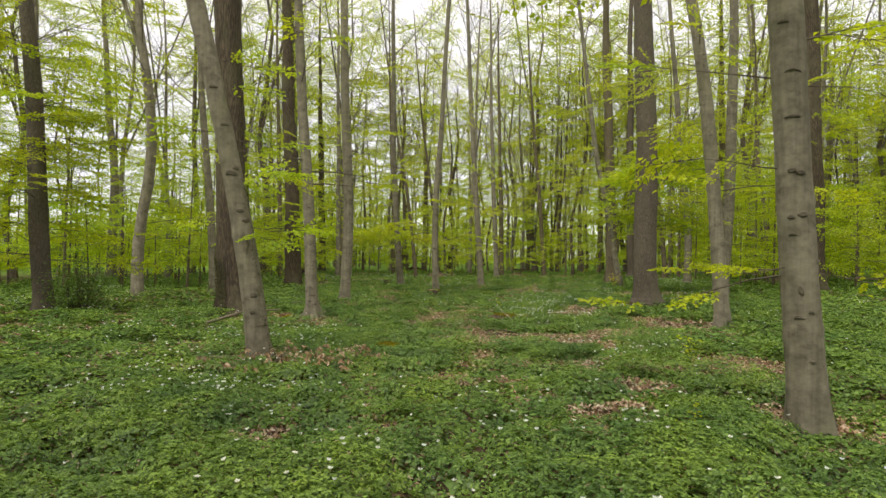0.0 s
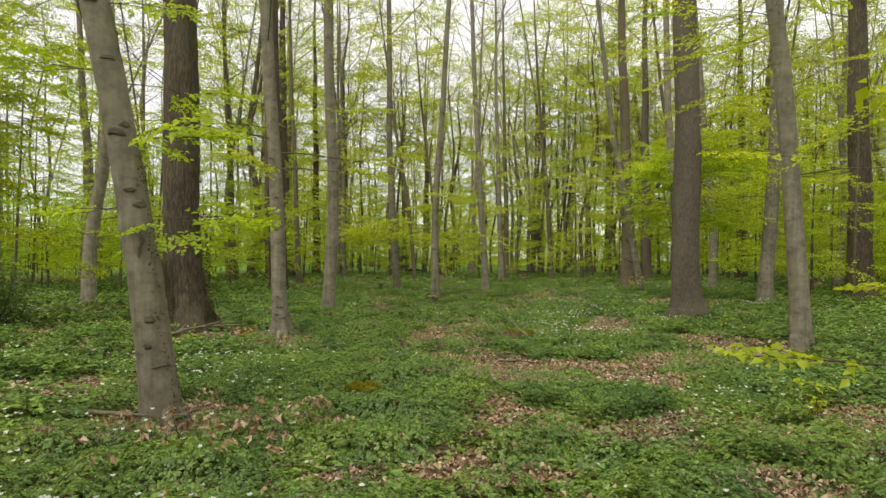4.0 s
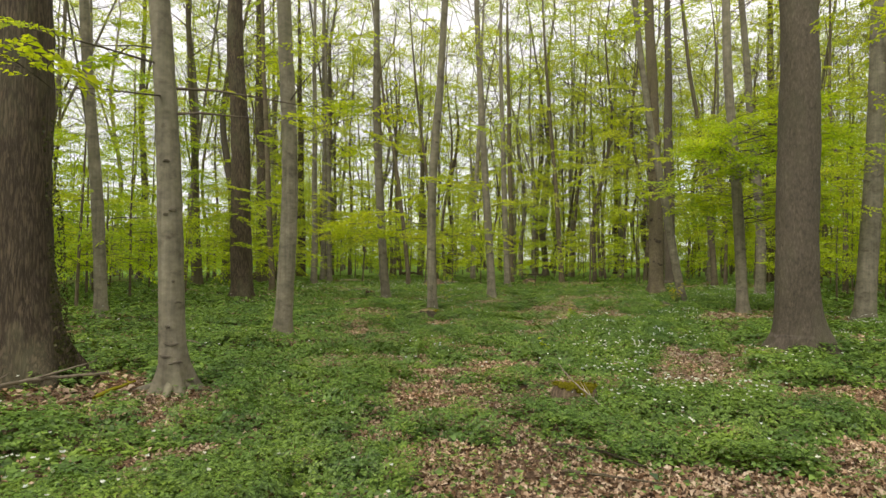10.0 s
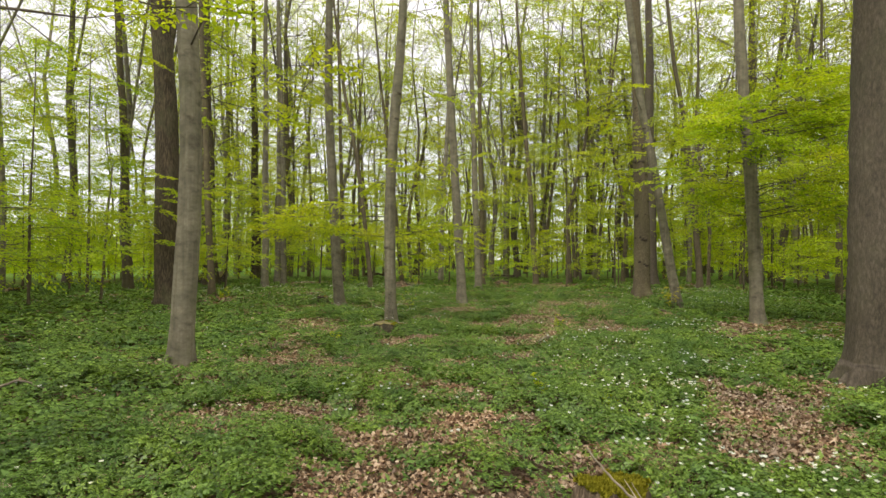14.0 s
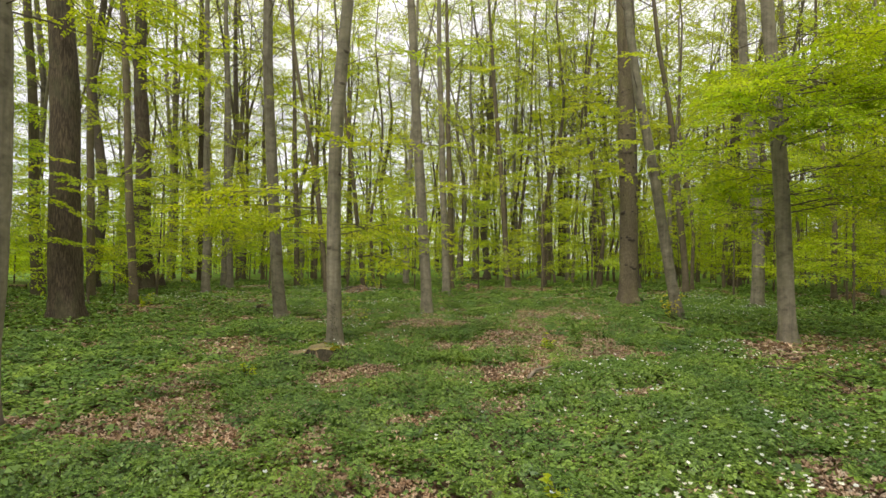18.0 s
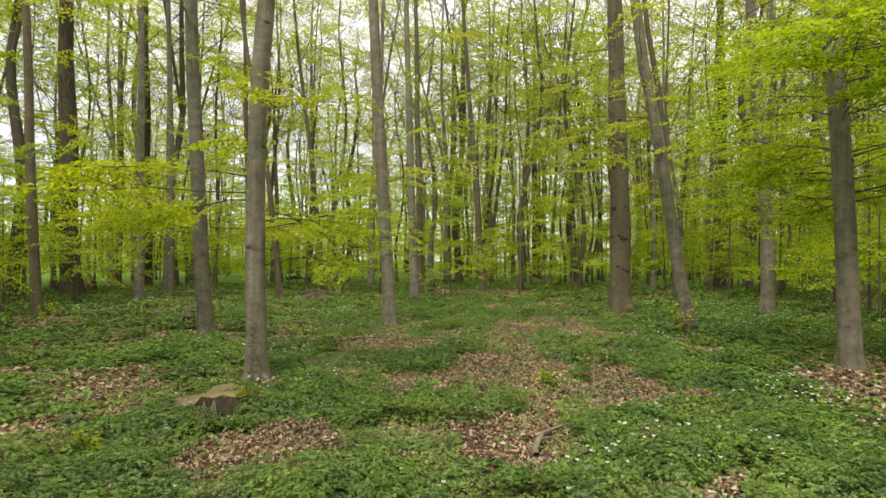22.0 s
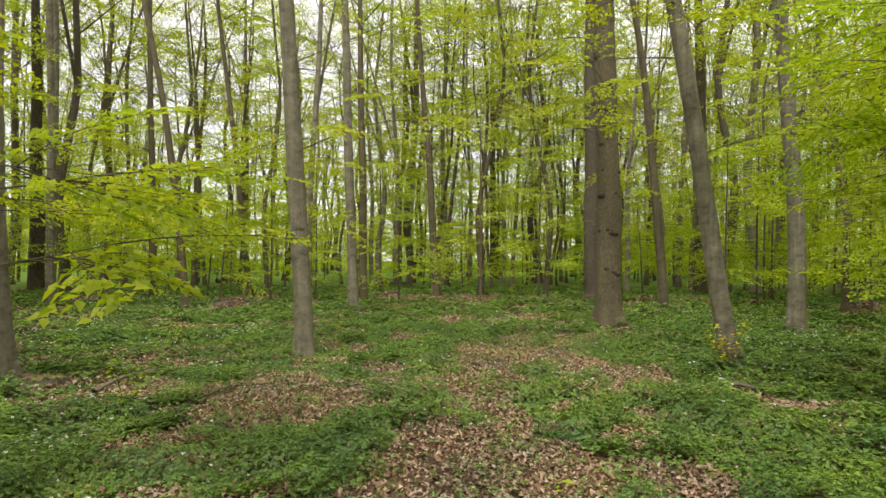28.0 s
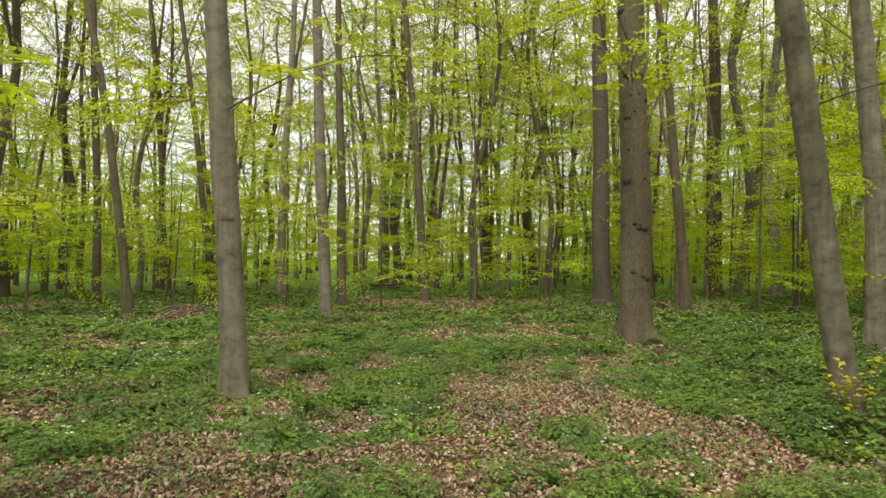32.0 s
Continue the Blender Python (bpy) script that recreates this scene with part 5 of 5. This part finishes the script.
stick([(0.9, 12.1, 0.06), (1.2, 11.95, 0.09), (1.5, 11.6, 0.05)], 0.018, "short dark stick on dry leaves", BARK_OAK, forks=1, seed=5)
stick([(0.85, 11.5, 0.05), (1.15, 11.35, 0.07), (1.55, 11.25, 0.04)], 0.014, "thin dark stick on dry leaves", BARK_OAK, forks=2, seed=6)
stick([(6.3, 11.6, 0.1), (6.9, 12.1, 0.25), (7.6, 12.5, 0.3)], 0.02, "thin fallen branch above the anemones", BARK_OAK, forks=3, seed=7)
stick([(5.9, 20.6, 0.08), (6.3, 20.1, 0.10), (6.6, 19.6, 0.06)], 0.016, "thin dark stick among low plants", BARK_OAK, forks=2, seed=8)
stick([(6.4, 53.0, 0.1), (8.2, 53.4, 0.18)], 0.12, "mossy fallen log in the distance", BARK_OAK, name="fallen_log", seed=9)
stick([(-2.9, 15.1, 0.06), (-2.6, 15.2, 0.11), (-2.4, 15.0, 0.05)], 0.012, "short pale bent twig in the anemones", seed=10, name="twig")

stick([(0.55, 26.2, 0.05), (0.75, 26.7, 0.08), (0.95, 27.3, 0.06)], 0.014, "thin dark stick across dry leaves", BARK_OAK, forks=2, seed=11)
stick([(6.95, 26.05, 0.07), (7.1, 25.85, 0.09), (7.2, 25.6, 0.08)], 0.035, "short pale broken piece of wood", seed=12, name="wood_piece")
stick([(5.95, 20.1, 0.1), (5.9, 19.5, 0.2), (5.75, 18.8, 0.1)], 0.012, "thin bent twig arching over low plants", BARK_OAK, seed=13, name="twig")
stick([(2.4, 20.1, 0.06), (2.55, 20.45, 0.10), (2.85, 20.75, 0.08)], 0.03, "pale forked dead root on dry leaves", forks=3, seed=14, name="dead_root")
stick([(-4.4, 16.8, 0.12), (-4.1, 16.75, 0.24), (-3.75, 16.6, 0.14)], 0.016, "pale bent twig above the anemones", seed=15, name="twig")
stick([(-2.7, 9.8, 0.12), (-2.45, 9.9, 0.15), (-2.2, 10.0, 0.13)], 0.02, "short dark stick lying on the plants", BARK_OAK, seed=16)
stick([(-2.1, 9.8, 0.16), (-1.9, 9.4, 0.08)], 0.014, "short dark stick poking from the plants", BARK_OAK, seed=17)
stick([(-3.3, 13.9, 0.04), (-2.75, 13.75, 0.06), (-2.45, 13.85, 0.04)], 0.016, "thin dark stick beside surface roots", BARK_OAK, forks=1, seed=18)
stick([(0.9, 27.6, 0.04), (1.3, 27.5, 0.06), (1.6, 27.65, 0.04)], 0.011, "thin twig on dry leaves", BARK_OAK, forks=1, seed=19, name="twig")
stick([(-1.7, 20.4, 0.05), (-1.2, 20.2, 0.07), (-0.9, 20.35, 0.05)], 0.013, "thin grey stick on dry leaves", forks=1, seed=20)
stick([(2.2, 23.2, 0.05), (2.6, 23.0, 0.08), (2.9, 23.1, 0.05)], 0.012, "thin grey stick on dry leaves", forks=2, seed=21)


def dead_shoots(x, y, n, spread, label, seed):
    """Fallen shoots that still hold dry brown leaves."""
    g = np.random.default_rng(seed)
    ob = thing("dead_shoots", x, y, float(ground_z(x, y)), label, "dead twigs")
    lv, wood = Soup(), Soup()
    for _ in range(n):
        a, L = g.uniform(0, 6.28), g.uniform(0.25, 0.6)
        b = np.array([g.normal(0, spread[0]), g.normal(0, spread[1]), 0.03])
        b[2] = float(ground_z(x + b[0], y + b[1])) - ob.location.z
        s = np.linspace(0, 1, 5)[:, None]
        p = b + np.concatenate([np.cos(a) * L * s, np.sin(a) * L * s, 0.55 * L * np.sin(s * 2.4) + 0.06 * s], 1)
        wood.add(*tube(p, 0.004 * (1.2 - s[:, 0]), 4))
        m = 8
        f = g.uniform(0.55, 1, m)
        c = np.stack([np.interp(f, s[:, 0], p[:, k]) for k in range(3)], 1)
        u = np.stack([g.normal(0, 0.6, m), g.normal(0, 0.6, m), -g.uniform(0.2, 1.0, m)], 1)
        ln = g.uniform(0.05, 0.085, m)
        lv.add(*curled_leaves(c, u, g.normal(0, 1, (m, 3)), ln, ln * 0.42, g))
    put("stem", wood.mesh("stem"), TWIG, ob, kind="stuff")
    put("dry_foliage", lv.mesh("dry_foliage", False), COPPER, ob, "hanging dry copper-brown leaves", "stuff")


dead_shoots(-1.45, 7.15, 26, (0.42, 0.32), "low dead beech shoots with copper-brown leaves beside a trunk", 11)
dead_shoots(-2.25, 7.25, 14, (0.3, 0.22), "dead beech shoots with curled brown leaves at a trunk's foot", 12)


def ivy(x, y, dia, lean, z1, n, arc, label, seed, leaf=0.034):
    """Small ivy leaves that climb one side of a trunk."""
    g = np.random.default_rng(seed)
    ob = thing("ivy", x, y, float(ground_z(x, y)), label, "ivy")
    z = z1 * g.random(n) ** 1.8
    a = arc[0] + (arc[1] - arc[0]) * g.random(n)
    r = 0.5 * dia * (1.06 + 0.75 * np.exp(-z / (0.16 + 0.28 * dia)) * 0.75) + 0.02
    keep = field(a * 3, z * 1.6, 0.6, seed) > 0.36
    z, a, r = z[keep], a[keep], r[keep]
    k = len(z)
    c = np.stack([lean * z + r * np.cos(a), r * np.sin(a), z], 1)
    out = np.stack([np.cos(a), np.sin(a), 0.2 * np.ones(k)], 1) + g.normal(0, 0.3, (k, 3))
    u = np.stack([g.normal(0, 0.4, k), g.normal(0, 0.4, k), -np.ones(k)], 1)
    ln = leaf * g.uniform(0.65, 1.3, k)
    put("ivy_foliage", mesh_of("ivy_foliage", *leaf_quads(c, u, out, ln, ln * 0.95, 0.1), smooth=False), IVY, ob, kind="stuff")


ivy(-4.93, 14.30, 0.76, -0.085, 1.5, 2000, (-2.9, -1.75), "ivy climbing the foot of an oak trunk", 1)
ivy(-4.93, 14.30, 0.76, -0.075, 3.2, 1300, (-0.4, 0.3), "thin band of ivy up an oak's flank", 4)
ivy(-2.39, 7.89, 0.27, -0.165, 2.4, 620, (-0.7, 0.7), "sparse ivy on a leaning trunk", 2, 0.018)
ivy(-0.26, 23.79, 0.27, -0.04, 0.9, 130, (-2.0, -1.2), "few ivy leaves up a pale trunk", 3, 0.02)


def sprout(x, y, h, n, leaf, label, seed, mat=None):
    """Young shoots with a few broad leaves."""
    g = np.random.default_rng(seed)
    ob = thing("leafy_sprout", x, y, float(ground_z(x, y)), label, "sprout", "sprouts")
    wood, lv = Soup(), Soup()
    for _ in range(n):
        a, L = g.uniform(0, 6.28), h * g.uniform(0.5, 1.1)
        s = np.linspace(0, 1, 5)[:, None]
        p = np.array([g.normal(0, 0.04), g.normal(0, 0.04), 0]) + np.concatenate([0.35 * L * np.cos(a) * s ** 1.5, 0.35 * L * np.sin(a) * s ** 1.5, L * s], 1)
        wood.add(*tube(p, 0.005 * (1.2 - s[:, 0]), 4))
        m = 9
        f = g.uniform(0.3, 1, m)
        c = np.stack([np.interp(f, s[:, 0], p[:, k]) for k in range(3)], 1)
        b = g.uniform(0, 6.28, m)
        u = np.stack([np.cos(b), np.sin(b), g.normal(0.1, 0.3, m)], 1)
        ln = leaf * g.uniform(0.7, 1.2, m)
        lv.add(*leaf_quads(c, u, np.stack([g.normal(0, 0.3, m), g.normal(0, 0.3, m), np.ones(m)], 1), ln, ln * 0.7, 0.15))
    put("stem", wood.mesh("stem"), TWIG, ob, kind="stuff")
    put("foliage", lv.mesh("foliage", False), mat or LEAF, ob, kind="stuff")


sprout(7.86, 27.0, 0.72, 9, 0.085, "yellow young sprouts at a slanting trunk's foot", 1, YELLOW)
sprout(-6.59, 31.83, 0.55, 6, 0.10, "low bright green sapling sprout among anemones", 2)
sprout(2.2, 15.8, 0.22, 4, 0.06, "small bright seedling between anemones", 3)
sprout(0.1, 26.3, 0.6, 4, 0.06, "thin dark-stemmed seedling among anemones", 4)
sprout(5.6, 14.6, 0.5, 3, 0.06, "thin seedling beside a thick trunk", 5)
sprout(2.0, 4.6, 0.3, 3, 0.05, "pale yellow-green seedling close to the walk", 6)
sprout(3.4, 8.1, 0.4, 4, 0.08, "yellow-green seedling in bare leaf litter", 7)
sprout(-0.48, 32.05, 0.75, 5, 0.05, "bare dark-stemmed seedling among anemones", 9)
sprout(1.6, 16.3, 0.3, 4, 0.07, "small bright yellow-green seedling", 10)
sprout(-1.2, 20.9, 0.22, 5, 0.06, "small yellow-green seedling beside dry leaves", 11)
sprout(3.4, 22.9, 0.28, 5, 0.08, "pale green seedling in dry leaves", 12)


def bush(x, y, w, h, n, label, seed):
    """A dense evergreen bush: rising stems and a ragged crown of small dark leaves."""
    g = np.random.default_rng(seed)
    ob = thing("evergreen_bush", x, y, float(ground_z(x, y)), label, "bush")
    wood, lv = Soup(), Soup()
    for _ in range(n):
        a, r = g.uniform(0, 6.28), np.sqrt(g.random())
        tip = np.array([0.5 * w * r * math.cos(a), 0.5 * w * r * math.sin(a), h * g.uniform(0.25, 1.05) * (1 - 0.45 * r * r)])
        s = np.linspace(0, 1, 5)[:, None]
        p = np.concatenate([tip[:2] * s ** 0.8 + g.normal(0, 0.02, (5, 2)), tip[2] * s], 1)
        wood.add(*tube(p, 0.007 * (1.2 - s[:, 0]), 4))
        m = 26
        f = g.uniform(0.35, 1, m)
        c = np.stack([np.interp(f, s[:, 0], p[:, k]) for k in range(3)], 1) + g.normal(0, 0.1, (m, 3))
        b = g.uniform(0, 6.28, m)
        ln = g.uniform(0.05, 0.09, m)
        lv.add(*leaf_quads(c, np.stack([np.cos(b), np.sin(b), g.normal(0.1, 0.4, m)], 1), np.stack([g.normal(0, 0.5, m), g.normal(0, 0.5, m), np.ones(m)], 1), ln, ln * 0.6, 0.15))
    put("stem", wood.mesh("stem"), TWIG, ob, kind="stuff")
    put("foliage", lv.mesh("foliage", False), SHRUB, ob, kind="stuff")


bush(-8.8, 14.3, 1.6, 1.9, 95, "dark green evergreen bush beside an ivy-grown trunk", 8)


def brush_pile(x, y, w, h, n, label, seed):
    """A low heap of dry leaves with dead sticks lying across it."""
    g = np.random.default_rng(seed)
    ob = thing("brush_pile", x, y, float(ground_z(x, y)), label, "brush pile")
    m = int(900 * w)
    r, a = np.sqrt(g.random(m)), g.uniform(0, 6.28, m)
    top = h * np.clip(1 - r ** 1.5, 0, 1) * (0.6 + 0.6 * field(r * np.cos(a) * 2 + 5, r * np.sin(a) * 2 + 5, 0.4, seed))
    c = np.stack([0.5 * w * r * np.cos(a), 0.32 * w * r * np.sin(a), 0.02 + top * g.uniform(0.6, 1, m)], 1)
    b = g.uniform(0, 6.28, m)
    ln = g.uniform(0.06, 0.11, m)
    v, t = curled_leaves(c, np.stack([np.cos(b), np.sin(b), g.normal(0, 0.4, m)], 1), np.stack([g.normal(0, 0.5, m), g.normal(0, 0.5, m), np.ones(m)], 1), ln, ln * 0.65, g)
    put("leaf_mound", mesh_of("leaf_mound", v, t, smooth=False), LITTER, ob, "heaped dry brown leaves", "stuff")
    for i in range(n):
        b, L = g.normal(0, 0.5) + 3.14 * (i % 2), w * g.uniform(0.35, 0.7)
        mid = np.array([g.normal(0, 0.14 * w), g.normal(0, 0.1 * w), h * g.uniform(0.45, 0.95)])
        s = np.linspace(-0.5, 0.5, 6)[:, None]
        p = mid + s * L * np.array([math.cos(b), math.sin(b), g.normal(0, 0.12)]) + np.array([0, 0, -1.2]) * s ** 2 * h + g.normal(0, 0.012, (6, 3))
        v, t, q = tube(p, (0.014 + 0.012 * g.random()) * (0.85 - s[:, 0]), 6)
        put("dead_stick", mesh_of("dead_stick", v, t, q), STICK if g.random() < 0.5 else BARK_BROWN, ob)


brush_pile(-0.3, 40.9, 1.6, 0.42, 14, "heap of dry brown leaves and dead sticks", 61)
brush_pile(5.75, 45.5, 1.2, 0.32, 10, "low dark pile of dead sticks", 62)
brush_pile(14.9, 40.2, 1.2, 0.26, 9, "low tangle of dead branches on dry leaves", 63)
brush_pile(20.6, 35.9, 1.6, 0.34, 10, "tangle of dead branches among dry leaves", 64)
stick([(-3.6, 62.3, 0.22), (-2.9, 62.4, 0.26), (-2.1, 62.2, 0.2)], 0.16, "dark fallen log lying in the distance", BARK_OAK, name="fallen_log", seed=22)
stick([(-0.54, 27.6, 0.06), (-0.42, 28.1, 0.14), (-0.25, 28.6, 0.12)], 0.03, "grey dead branch lying beside a trunk", forks=3, seed=23)
stick([(-3.6, 13.3, 0.07), (-3.55, 13.75, 0.09), (-3.6, 14.15, 0.06)], 0.025, "yellow moss-covered stick on bare soil", MOSS, forks=1, seed=24)
stick([(6.3, 53.9, 0.3), (7.4, 53.6, 0.34), (8.0, 53.2, 0.3)], 0.07, "dark dead bough resting on a fallen log", BARK_OAK, forks=3, seed=25)
